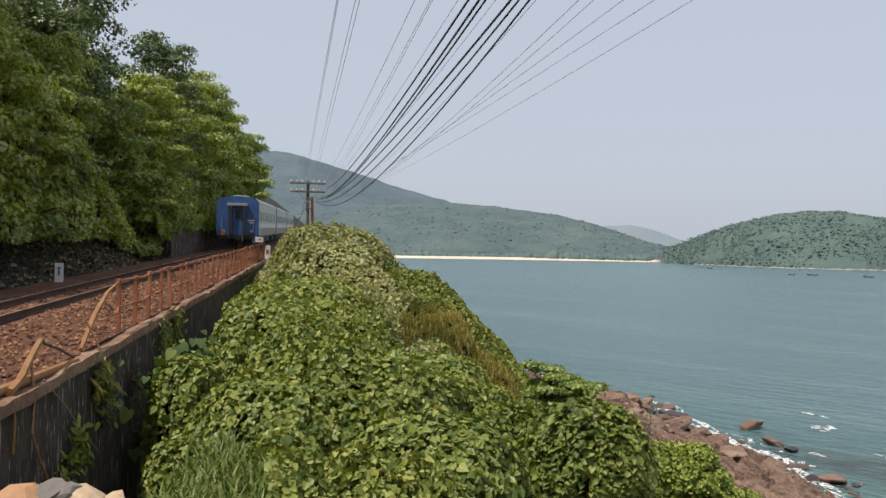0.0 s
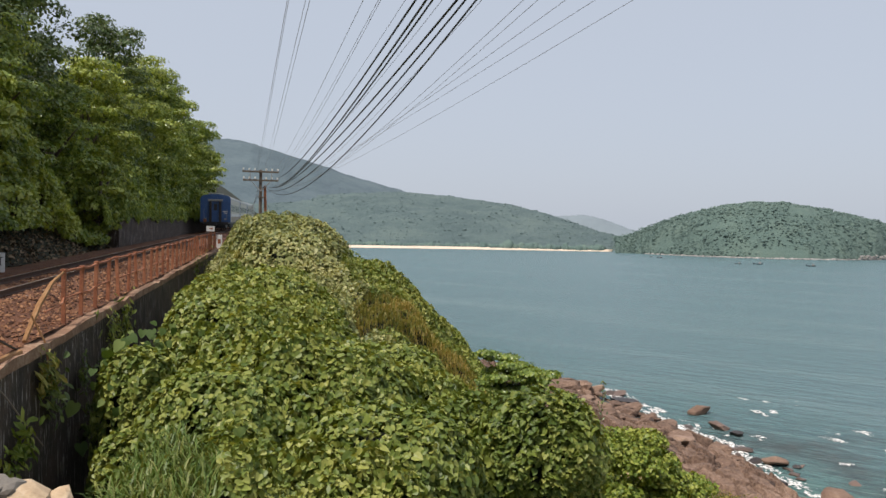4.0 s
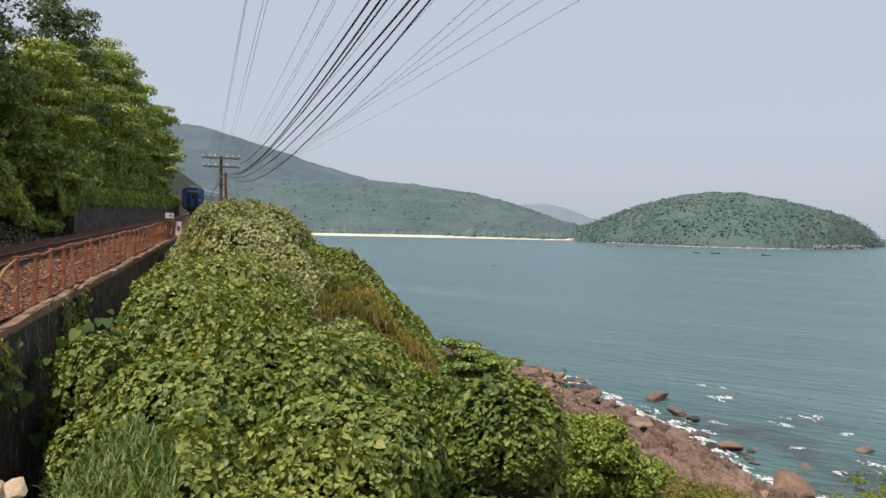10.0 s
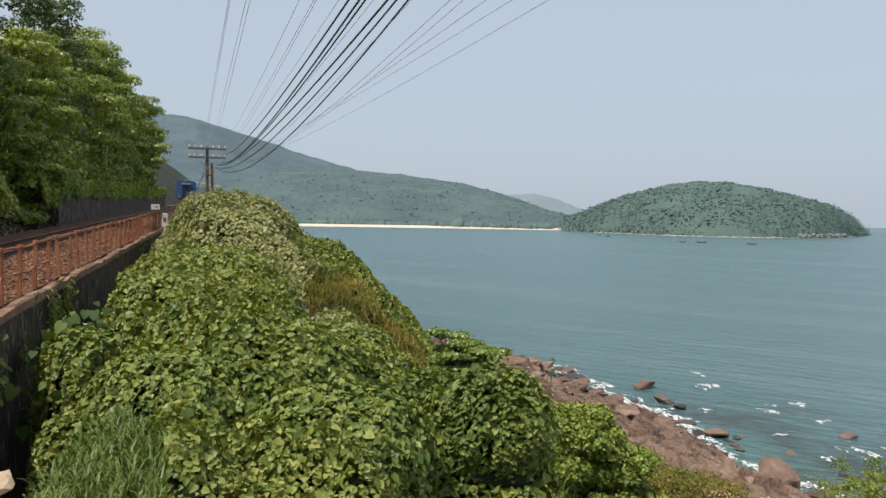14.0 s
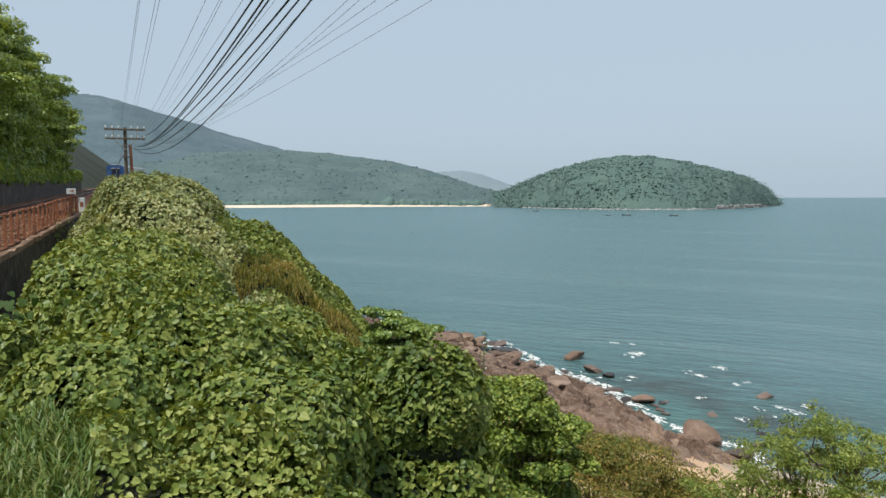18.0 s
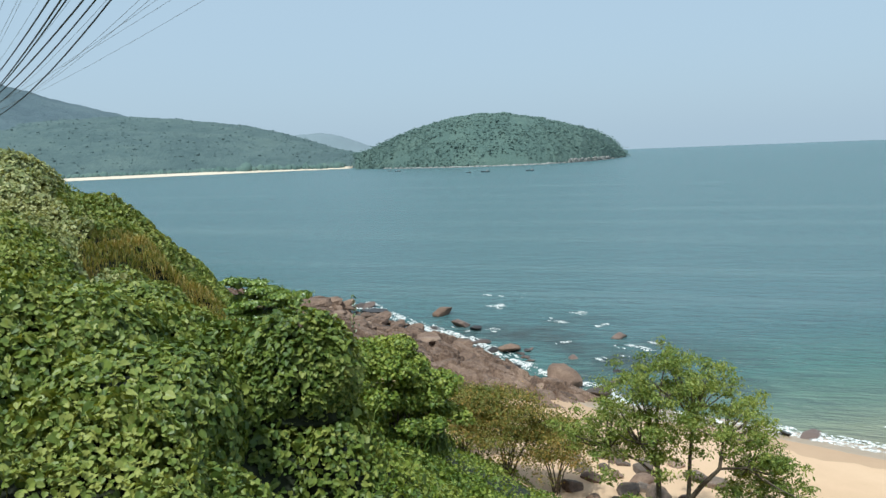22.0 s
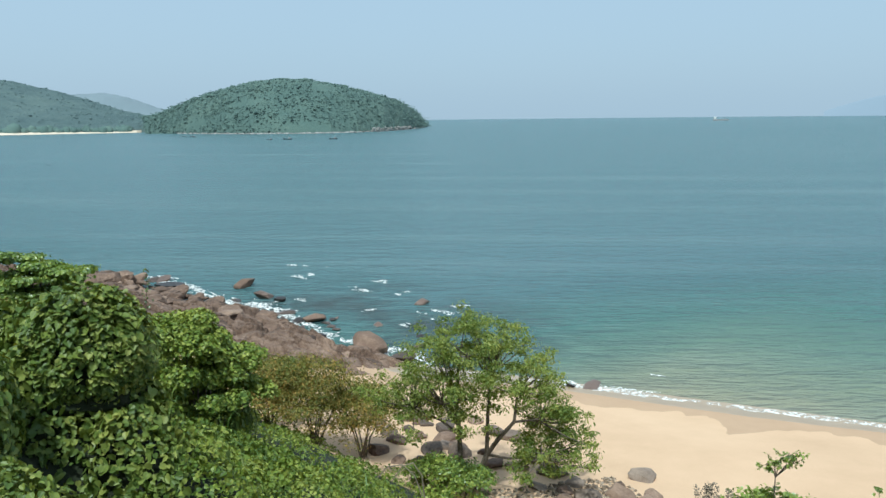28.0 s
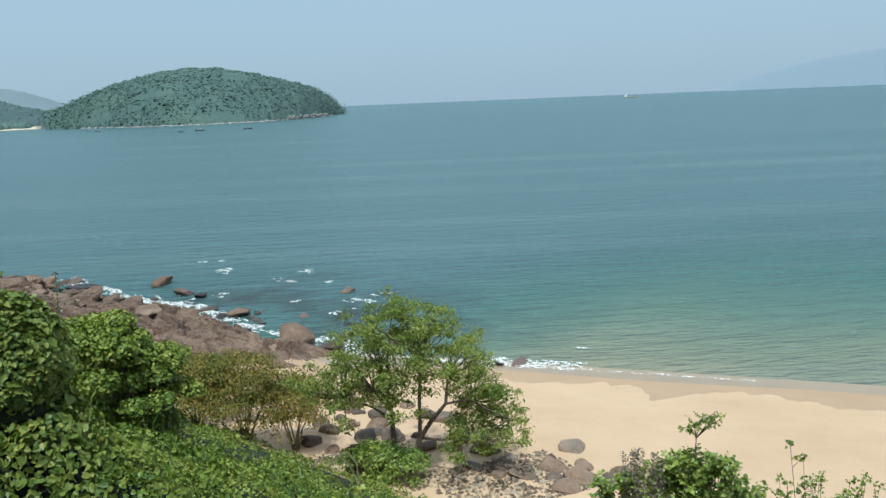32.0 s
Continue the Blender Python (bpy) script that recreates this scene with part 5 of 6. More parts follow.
bank_tree(46.5, -10.4, 4.6, 2.0, 0.22, 420, M_TREE_LIT, "bright yellow-green bush in front of the bank wall", 0.5, clump_count=26)
bank_tree(29.0, -11.2, 5.6, 2.2, 0.19, 480, M_TREE_LIT, "leafy bush hanging over the bank, coloured as sunlit", 0.8, clump_count=30)
bank_tree(22.5, -11.4, 5.8, 2.2, 0.18, 480, M_TREE_LIT, "leafy bush hanging over the bank, coloured as sunlit", 0.8, clump_count=30)


# ---- ferns and broad leaves on and beside the wall ----
def wall_plant(s, drop, size, count, material, label):
    p = sn(s, -3.7, wall_top(s) - drop)
    t = thing("wall_fern", label, "plant", "plants on the wall", at=Matrix.Translation(p))
    q = rng.normal(0, 1, (count, 3)) * [size, size * 0.35, size * 0.9]
    at = from_sn(q[:, 0], np.abs(q[:, 1]) + 0.03, q[:, 2])
    leaves("fronds", at, from_sn(np.zeros(count), np.ones(count), 0.5 * np.ones(count)) + rng.normal(0, 0.5, (count, 3)), 0.16 * rng.lognormal(0, 0.3, count), material, t, LONG_LEAF)


for s, drop, size, count, mat in ((13.2, 0.4, 0.2, 110, M_DRY), (13.5, 0.8, 0.28, 90, M_SPIKY), (12.0, 1.2, 0.22, 70, M_UNDER), (15.6, 0.9, 0.2, 45, M_SPIKY), (18.2, 0.45, 0.28, 90, M_VINE), (19.6, 0.5, 0.3, 110, M_VINE), (17.4, 1.3, 0.3, 70, M_SPIKY),
                              (11.4, 1.5, 0.2, 60, M_UNDER), (16.0, 2.0, 0.35, 80, M_SPIKY), (36.0, 0.3, 0.4, 60, M_SPIKY), (41.0, 0.5, 0.5, 60, M_VINE), (45.0, 0.6, 0.5, 60, M_SPIKY)):
    wall_plant(s, drop, size, count, mat, "small ferns and weeds rooted in the retaining wall")

broad_me = []
for k in range(3):
    bm = bmesh.new()
    rim = [(0.0, -0.06), (-0.2, -0.2), (-0.42, -0.1), (-0.5, 0.18), (-0.4, 0.5), (-0.2, 0.78), (0.0, 0.98), (0.2, 0.78), (0.4, 0.5), (0.5, 0.18), (0.42, -0.1), (0.2, -0.2)]
    mid = bm.verts.new((0, 0.3, 0.0))
    ring = [bm.verts.new((x, y - 0.05, 0.13 * abs(x) * (1 + k * 0.5) - 0.12 * y * y + 0.015 * math.sin(9 * x + k))) for x, y in rim]
    for i in range(len(ring)):
        bm.faces.new((mid, ring[i], ring[(i + 1) % len(ring)]))
    me = bpy.data.meshes.new("leaf")
    bm.to_mesh(me)
    bm.free()
    me.materials.append(M_BROAD)
    me.polygons.foreach_set("use_smooth", [True] * len(me.polygons))
    broad_me.append(me)


def broad_plant(label, centre, spread, count, size, facing):
    """A climbing plant whose large leaves are told apart one by one."""
    t = thing("broad_leaf_climber", label, "vine", at=Matrix.Translation(centre))
    for i in range(count):
        ob = new("leaf", broad_me[i % 3])
        ob.parent = t
        at = Vector((rng.normal(0, 1) * spread[0], rng.normal(0, 1) * spread[1], rng.normal(0, 1) * spread[2]))
        f = (Vector(facing) + Vector(rng.normal(0, 0.35, 3))).normalized()
        down = Vector((rng.normal(0, 0.3), rng.normal(0, 0.3), -1))
        tip = (down - f * down.dot(f)).normalized()
        rot = Matrix((tip.cross(f), tip, f)).transposed().to_4x4()
        k = size * rng.lognormal(0, 0.25)
        ob.matrix_basis = Matrix.Translation(at) @ rot @ Matrix.Diagonal((k, k, k, 1))
    stem = tube([(0, 0, -spread[2] * 2.2), (spread[0] * 0.3, 0, 0), (-spread[0] * 0.4, 0, spread[2] * 1.5)], [0.03, 0.02, 0.01], 5)
    part("stem", stem, M_BARK, t)
    return t


p = sn(14.8, -2.7)
broad_plant("climber with large round pale green leaves beside the wall", (p.x, p.y, 17.15), (0.28, 0.33, 0.42), 60, 0.17, (0.4, -0.7, 0.55))
p = sn(16.8, -2.6)
broad_plant("climber with large round pale green leaves beside the wall", (p.x, p.y, 17.5), (0.4, 0.45, 0.3), 60, 0.16, (0.4, -0.7, 0.6))

# the vine-draped bush with a dark hollow below it
def draped(x, y, z, radii, count, leaf, material, label, overhang=0.0, shape=HEART):
    t = thing("vine_draped_bush", label, "bush", at=Matrix.Translation((x, y, z)))
    d = rng.normal(0, 1, (count, 3))
    d /= np.linalg.norm(d, axis=1, keepdims=True)
    d[:, 2] = np.abs(d[:, 2]) * (1.25 + 0.5 * (overhang > 0)) - 0.25 - 0.5 * (overhang > 0)
    form = np.sign(d) * np.abs(d) ** 0.7
    lump = 1 + 0.10 * rough_noise(np.arctan2(d[:, 0], d[:, 1]) * 3, d[:, 2] * 3, 0.8, 71, 2)
    p = form * np.array(radii) * lump[:, None]
    p[:, :2] *= (1 - overhang * fade(0.5, -0.1, d[:, 2]))[:, None]
    p = p * (1 - 0.10 * rng.random(len(p))[:, None])
    leaves("crown", p, d + rng.normal(0, 0.4, d.shape) + [0, 0, 0.25], leaf * rng.lognormal(0, 0.25, len(p)), material, t, shape, 0.9)
    # near-black filler: the shade inside the bush is put in as colour
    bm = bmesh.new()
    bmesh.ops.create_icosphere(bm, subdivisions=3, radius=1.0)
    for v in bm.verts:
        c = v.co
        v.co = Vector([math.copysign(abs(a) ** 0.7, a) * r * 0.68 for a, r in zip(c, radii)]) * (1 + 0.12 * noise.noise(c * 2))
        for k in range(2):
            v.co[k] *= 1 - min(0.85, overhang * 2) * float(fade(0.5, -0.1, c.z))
    part("shade_core", bm, M_EARTH_SHADE, t)
    return t


z = canopy_at(-0.55, 12.3)
draped(-1.2, 12.45, 15.2, (1.3, 1.3, 2.28), 15000, 0.096, M_VINE, "bush smothered in hanging heart-leaved vines, shade coloured into its core", 0.55)
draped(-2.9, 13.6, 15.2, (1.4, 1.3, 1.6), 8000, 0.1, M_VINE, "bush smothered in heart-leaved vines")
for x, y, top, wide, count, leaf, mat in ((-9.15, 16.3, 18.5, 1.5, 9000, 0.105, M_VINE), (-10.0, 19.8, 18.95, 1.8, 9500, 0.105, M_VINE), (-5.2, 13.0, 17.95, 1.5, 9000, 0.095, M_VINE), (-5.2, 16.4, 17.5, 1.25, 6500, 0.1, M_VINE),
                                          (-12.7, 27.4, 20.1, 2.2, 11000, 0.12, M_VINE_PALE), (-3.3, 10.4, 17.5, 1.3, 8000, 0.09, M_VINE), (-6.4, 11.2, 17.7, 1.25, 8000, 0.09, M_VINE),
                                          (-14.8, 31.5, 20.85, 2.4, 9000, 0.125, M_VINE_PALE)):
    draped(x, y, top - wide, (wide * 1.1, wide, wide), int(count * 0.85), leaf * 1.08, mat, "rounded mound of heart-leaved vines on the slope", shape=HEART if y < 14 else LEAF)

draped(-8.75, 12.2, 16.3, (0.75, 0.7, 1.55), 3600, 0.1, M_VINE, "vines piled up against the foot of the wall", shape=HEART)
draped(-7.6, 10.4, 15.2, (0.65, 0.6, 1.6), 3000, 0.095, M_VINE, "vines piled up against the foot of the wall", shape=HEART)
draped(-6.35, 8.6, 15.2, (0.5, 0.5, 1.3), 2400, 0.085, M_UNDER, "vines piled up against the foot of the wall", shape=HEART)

# ---- rocks ----
def boulder_mesh(seed, detail=3, flat=0.75, crack=0.10):
    """A worn block of unit half-width: a rounded cube split along a few planed faces, with fine relief."""
    g = np.random.default_rng(seed)
    bm = bmesh.new()
    bmesh.ops.create_icosphere(bm, subdivisions=detail, radius=1.0)
    planes = [(Vector(g.normal(0, 1, 3)).normalized(), g.uniform(0.5, 0.85)) for _ in range(10)]
    shift = Vector(g.uniform(-50, 50, 3))
    power = g.uniform(0.6, 0.85)
    lean = Vector((g.uniform(-0.25, 0.25), g.uniform(-0.25, 0.25), 0))
    for v in bm.verts:
        p = Vector([math.copysign(abs(a) ** power, a) for a in v.co]) * 0.92
        for d, far in planes:
            over_by = p.dot(d) - far
            if over_by > 0:
                p -= d * over_by * 0.97
        p *= 1 + 0.08 * noise.noise(p * 1.3 + shift) + crack * 0.5 * noise.noise(p * 4 + shift) - crack * max(0, 0.2 - abs(noise.noise(p * 1.5 + shift * 2))) * 2.2
        p += lean * p.z
        v.co = Vector((p.x, p.y, p.z * flat))
    me = bpy.data.meshes.new("boulder")
    bm.to_mesh(me)
    bm.free()
    return me


def boulder_kinds(material, count, flat, seed, detail=3):
    kinds = [boulder_mesh(seed + i, detail, flat) for i in range(count)]
    for me in kinds:
        me.materials.append(material)
    return kinds


M_WETROCK = surface("wet_rock", [(0.028, 0.02, 0.016), (0.085, 0.056, 0.042), (0.155, 0.1, 0.075)], 0.45, 0.6, 7, 0.6, island=-0.6, single=1, size=0.08)
M_REDROCK = surface("red_brown_rock", [(0.07, 0.042, 0.029), (0.165, 0.1, 0.068), (0.285, 0.19, 0.134)], 0.85, 0.6, 7, 0.6, island=-0.4, single=1, size=0.08)
M_GREYROCK = surface("grey_boulder", [(0.085, 0.06, 0.045), (0.165, 0.117, 0.088), (0.27, 0.2, 0.152)], 0.8, 0.9, 10, 0.6, island=-0.35, single=1, size=0.05)
KINDS = boulder_kinds(M_ROCK, 7, 0.62, 40)
WET = boulder_kinds(M_WETROCK, 5, 0.6, 60)
RED = boulder_kinds(M_REDROCK, 5, 0.55, 80)
GREY = boulder_kinds(M_GREYROCK, 5, 0.62, 100)


def put_rock(kinds, x, y, size, z=None, stretch=1.0, name="boulder", label="weathered brown boulder on the shore", group="shore boulders", sink=0.25, squash=1.0):
    ob = new(name, kinds[int(rng.integers(len(kinds)))])
    z = ground_at(x, y) if z is None else z
    ob.matrix_basis = Matrix.Translation((x, y, z + size * (0.45 - sink))) @ pose(0, 0, 0, rng.normal(0, 8), rng.normal(0, 8), rng.uniform(0, 360)) @ Matrix.Diagonal((size * stretch, size, size * squash * rng.uniform(0.85, 1.15), 1))
    return tagged(ob, label, "rock", group)


# the broken shelf: slabs and boulders tumbling into the water
count = 0
for i in range(1400):
    s = rng.uniform(41, 92)
    d = rng.random() ** 1.2 * 15 - 1.8
    n = float(shore_n(s)) - d
    if d > 11 and rng.random() < 0.5:
        continue
    p = sn(s, n)
    size = rng.lognormal(-0.12, 0.45) * (0.75 if d < 2 else 1.0)
    size = min(size, 1.9) * (0.8 if d > 6 else 1.0) * (0.5 if s < 52 else 1.0)
    put_rock(WET if d < 1.0 else (RED if rng.random() < 0.45 else KINDS), p.x, p.y, size, stretch=rng.uniform(1.0, 1.7), sink=0.34, squash=0.8,
             label="dark wet boulder at the water's edge" if d < 1.0 else "weathered brown boulder on the rock shelf")
    count += 1
    if count >= 150:
        break

put_rock(RED, 16.0, 59.8, 1.6, 0.45, 1.35, squash=1.15, label="large rounded brown boulder at the end of the beach", sink=0.3)
put_rock(WET, 18.0, 57.0, 0.8, 0.15, 1.5, label="low wet rock beside the large boulder")
put_rock(RED, 15.5, 54.2, 0.62, 0.62, 1.5, label="flat reddish rock half buried in sand")
put_rock(WET, 16.6, 55.5, 0.45, 0.4, 1.6, label="flat dark rock half buried in sand")
put_rock(RED, 9.0, 91.2, 1.35, 0.2, 1.25, label="orange-brown rock standing off the shore in the sea")
put_rock(RED, 13.6, 72.2, 1.05, 0.15, 1.2, label="orange-brown rock standing off the shore in the sea")
put_rock(WET, 11.7, 82.0, 0.7, 0.05, 1.1, label="small dark rock awash in the sea")
put_rock(WET, 10.5, 84.5, 1.0, -0.05, 1.6, label="brown rock awash at the edge of the shelf")
put_rock(WET, 26.0, 75.0, 0.9, -0.25, 1.5, label="dark rock just breaking the surface")
put_rock(WET, 29.2, 45.6, 0.75, -0.12, 2.2, squash=0.4, label="flat dark rock washed by the swash")
put_rock(WET, 28.0, 46.5, 0.55, -0.08, 1.8, squash=0.4, label="flat dark rock washed by the swash")
for i in range(16):
    s = rng.uniform(40, 60)
    p = sn(s, float(shore_n(s)) + rng.uniform(1.0, 7.5))
    put_rock(WET, p.x, p.y, rng.uniform(0.3, 0.7), -0.05, rng.uniform(1.2, 1.8), squash=0.6, label="small dark rock awash in the sea")
# boulders at the head of the beach
put_rock(GREY, 20.9, 27.9, 0.68, None, 1.3, label="grey boulder lying alone on the sand", sink=0.15, squash=0.7)
BEACH_ROCKS = [(18.4, 26.3, 0.72), (18.8, 24.6, 0.9), (16.9, 26.2, 0.7), (17.1, 28.1, 0.5), (16.8, 29.6, 0.8), (20.6, 24.1, 0.6), (19.1, 27.4, 0.28), (13.5, 40.0, 0.9), (12.3, 38.0, 0.42), (14.6, 31.5, 0.6), (15.5, 30.8, 0.7),
               (15.2, 28.2, 0.5), (17.8, 25.2, 0.42), (16.2, 27.3, 0.45), (19.8, 25.6, 0.55), (15.8, 26.8, 0.4), (13.2, 39.2, 0.4), (17.6, 24.0, 0.6), (19.6, 23.6, 0.5)]
for x, y, size in BEACH_ROCKS:
    put_rock(GREY if rng.random() < 0.5 else RED, x, y, size, label="smooth brown boulder in the pile above the beach", group="beach boulders", stretch=rng.uniform(1.0, 1.3))
for i in range(34):
    x, y = rng.uniform(8.5, 17.5), rng.uniform(33, 44)
    put_rock(RED if i % 2 else GREY, x, y, rng.uniform(0.25, 0.75), label="smooth boulder half buried in sand behind the trees", group="beach boulders")
count = 1300
x, y = rng.uniform(12.5, 19.5, count), rng.uniform(23.5, 28.5, count)
z = np.array([ground_at(a, b) for a, b in zip(x, y)])
tagged(pebbles("shingle", np.stack([x, y, z + 0.05], 1), rng.uniform(0.05, 0.17, count), M_SHINGLE), "pale broken stones below the slope", "shingle", kind="stuff")

# rubble beside the camera's knoll
heap = [(-3.84, 3.65, 18.36, 0.16, 2), (-3.75, 3.76, 18.4, 0.13, 1), (-3.66, 3.84, 18.4, 0.12, 1), (-3.57, 3.92, 18.3, 0.17, 0), (-3.47, 4.0, 18.27, 0.12, 0), (-3.68, 3.74, 18.24, 0.17, 0), (-3.83, 3.8, 18.2, 0.18, 2), (-3.6, 3.72, 18.1, 0.2, 1), (-3.45, 3.85, 18.1, 0.18, 0), (-3.95, 3.6, 18.2, 0.16, 1), (-3.72, 3.6, 18.1, 0.18, 2),
        (-3.55, 4.1, 18.05, 0.16, 1), (-3.85, 4.0, 18.1, 0.18, 0)]
rubble = [boulder_kinds(m, 1, 0.8, 130 + i, 2)[0] for i, m in enumerate((M_STONE, M_RUBBLE_GREY, M_RUBBLE_PINK))]
for x, y, z, size, kind in heap:
    ob = new("rubble_stone", rubble[kind])
    ob.matrix_basis = Matrix.Translation((x, y, z)) @ pose(0, 0, 0, rng.uniform(-30, 30), rng.uniform(-30, 30), rng.uniform(0, 360)) @ Matrix.Diagonal((size * 1.2, size, size * 0.85, 1))
    tagged(ob, "broken ochre quarry stone in a heap by the wall" if kind != 1 else "broken grey quarry stone in a heap by the wall", "stone", "rubble heap")

# ---- wet sand and foam ----
s = np.arange(-60, 44.5, 0.25)
edge = shore_n(s)
scallop = np.abs(rough_noise(s, 0 * s, 6.5, 55, 1)) * 2.4 + 0.7 * np.abs(rough_noise(s, 0 * s, 2.1, 56, 2)) + 0.45 * rough_noise(s, 0 * s, 0.9, 57, 3)
for name, label, material, outer, inner, lift in (("damp_sand", "firm damp sand with a scalloped upper edge", M_DAMPSAND, 1.0, 7.8 - 1.7 * scallop + 2.6 * fade(30, 40, s), 0.05),
                                                  ("wet_sand", "smooth dark wet sand along the water's edge", M_WETSAND, 1.2, 1.5 + 0.7 * rough_noise(s, 0 * s, 9, 51, 2) + 0.12 * rough_noise(s, 0 * s, 1.2, 52, 2) + 2.6 * fade(31, 39, s), 0.075)):
    rows = []
    for f in np.linspace(0, 1, 8):
        n = edge + outer - f * (inner + outer)
        rows.append(from_sn(s, n, ground(s, n) + lift - 0.03 * (f == 1)))
    g = np.stack(rows, 1)
    tagged(sheet(name, g[..., 0], g[..., 1], g[..., 2], material), label, "sand", kind="structure")


def foam_patch(name, label, s0, n0, length, width, seed, fill, height=0.06, follow=False):
    """Lacy foam: the cells of a fine sheet that a noise keeps, slightly raised; its own origin at its middle."""
    k = 0.06 if length < 3.2 else 0.09
    a, b = np.arange(-length / 2, length / 2, k), np.arange(-width / 2, width / 2, k)
    A, B = np.meshgrid(a, b, indexing="ij")
    bend = (shore_n(s0 + A) - shore_n(s0)) if follow else 0.25 * np.sin(A * 0.9 + seed)
    Z = height * (0.5 + 0.5 * rough_noise(A, B, 0.5, seed + 1, 2))
    v = from_sn(A, B + bend, Z).reshape(-1, 3)
    idx = np.arange(A.size).reshape(A.shape)
    f = np.stack([idx[:-1, :-1], idx[1:, :-1], idx[1:, 1:], idx[:-1, 1:]], -1).reshape(-1, 4)
    A, B = A[:-1, :-1].ravel(), B[:-1, :-1].ravel()
    edge = 1 - (np.abs(A) / (length / 2)) ** 3 - (np.abs(B) / (width / 2)) ** 2
    keep = rough_noise(A * 0.5, B * 1.3, 0.34, seed, 3) * 0.8 + rough_noise(A * 0.5, B, 1.2, seed + 3, 2) * 0.6 + 0.4 * edge > 1 - fill
    if keep.sum() < 4:
        return None
    ob = mesh_object(name, v, f[keep], M_FOAM, smooth=True)
    ob.matrix_basis = Matrix.Translation(sn(s0, n0, 0.03))
    tagged(ob, label, "foam", kind="stuff")
    return ob


FOAM = []  # object, its home, the way of its surge
for i in range(46):
    s = 42 + 52 * i / 46 + rng.normal(0, 0.5)
    n = float(shore_n(s)) + rng.uniform(0.0, 2.2)
    ob = foam_patch("wave_foam", "white foam washing round the rocks", s, n, rng.uniform(2.0, 5.0), rng.uniform(0.9, 2.2), 200 + i, rng.uniform(0.58, 0.82))
    if ob:
        FOAM.append((ob, rng.uniform(0.3, 0.7), rng.uniform(0, 6.28), rng.uniform(3.5, 5.5)))
CRESTS = [(76.7, 55.9, 3.2), (66.4, 59.8, 3.4), (65.2, 55.4, 2.6), (50.7, 51.9, 3.6), (50.3, 48.8, 2.4), (66.9, 48.0, 2.0), (63.9, 45.1, 2.2), (70.4, 45.2, 2.4), (51.4, 54.0, 3.2), (76.2, 55.0, 2.0), (80.1, 62.9, 1.8), (52.0, 56.6, 2.0), (57.5, 50.0, 1.4), (60.5, 58.0, 1.2), (84.0, 58.5, 1.6)]
for i, (s, n, long) in enumerate(CRESTS):
    for k in range(2):
        ob = foam_patch("whitecap", "white crest breaking over a sunken rock", s + k * rng.normal(0, 1.2), n + k * rng.uniform(0.5, 1.6), long * (0.65 if k else 1.0), rng.uniform(0.7, 1.3), 300 + 2 * i + k, rng.uniform(0.70, 0.84), 0.12)
        if ob:
            FOAM.append((ob, rng.uniform(0.3, 0.8), rng.uniform(0, 6.28), rng.uniform(4, 7)))
for i in range(9):
    s, out = 40 - i * 8.0 + rng.normal(0, 1), rng.uniform(3.0, 6.0)
    ob = foam_patch("breaker_foam", "flecks of white on a small breaker", s, float(shore_n(s)) + out, rng.uniform(0.8, 2.4), 0.4, 450 + i, rng.uniform(0.42, 0.6), 0.1, True)
    if ob:
        FOAM.append((ob, 0.5, 0.5 + 0.35 * i, 5.0))
ob = foam_patch("swash_foam", "white rush of swash at the end of the beach", 27.5, float(shore_n(27.5)) + 0.7, 7.5, 2.3, 399, 1.0, 0.08, True)
FOAM.append((ob, 0.45, 0.5, 5.0))
for i in range(14):
    s = 41.5 - i * 5.4
    ob = foam_patch("swash_foam", "thin white line of swash along the beach", s, float(shore_n(s)) + 0.25, 6.4, 1.1 + 0.6 * rng.random(), 400 + i, rng.uniform(0.76, 0.9), 0.05, True)
    if ob:
        FOAM.append((ob, 0.45, 0.5 + 0.35 * i, 5.0))

# ---- trees and bushes above the beach ----
TREE_X, TREE_Y, WIDE, TALL = 12.2, 29.0, 1.05, 1.1
side, deep = Vector((0.92, -0.39, 0)), Vector((0.39, 0.92, 0))
CROWN = [(u, z) for z, row in ((7.1, (-0.7, 0.1, 0.9)), (6.5, (-1.4, -0.5, 0.4, 1.3)), (5.9, (-2.3, -1.3, -0.3, 0.7, 1.7, 2.3)), (5.2, (-2.6, -1.6, -0.6, 0.4, 1.4, 2.4, 3.1)), (4.6, (-3.6, -2.6, -1.5, -0.5, 0.6, 1.8, 2.8, 3.3)),
                                 (3.9, (-3.2, -2.3, -1.3, -0.3, 0.7, 2.3, 3.3, 3.9)), (3.2, (-2.7, -1.8, -0.9, 0.2, 3.1, 4.0)), (2.3, (2.2, 3.2, 4.1, 4.5)), (1.8, (2.0, 2.8, 3.6, 4.4, 4.9)), (1.3, (2.6, 3.4))) for u in row]
clumps, tips = [], []
for u, z in CROWN:
    for k in range(6):
        p = side * (u + rng.normal(0, 0.42)) * WIDE + deep * rng.normal(0, 1.15)
        up = min(z + rng.normal(0, 0.3), 7.4) * TALL
        clumps.append((p.x, p.y, up, rng.uniform(0.3, 0.6), rng.uniform(0.14, 0.3)))
        if k < 3:
            tips.append(p + Vector((0, 0, up - 0.1)))
base = Vector((TREE_X, TREE_Y, ground_at(TREE_X, TREE_Y) - 0.1))


def along(u, z, d=0.0):
    return tuple(side * u * WIDE + deep * d + Vector((0, 0, z * TALL)))


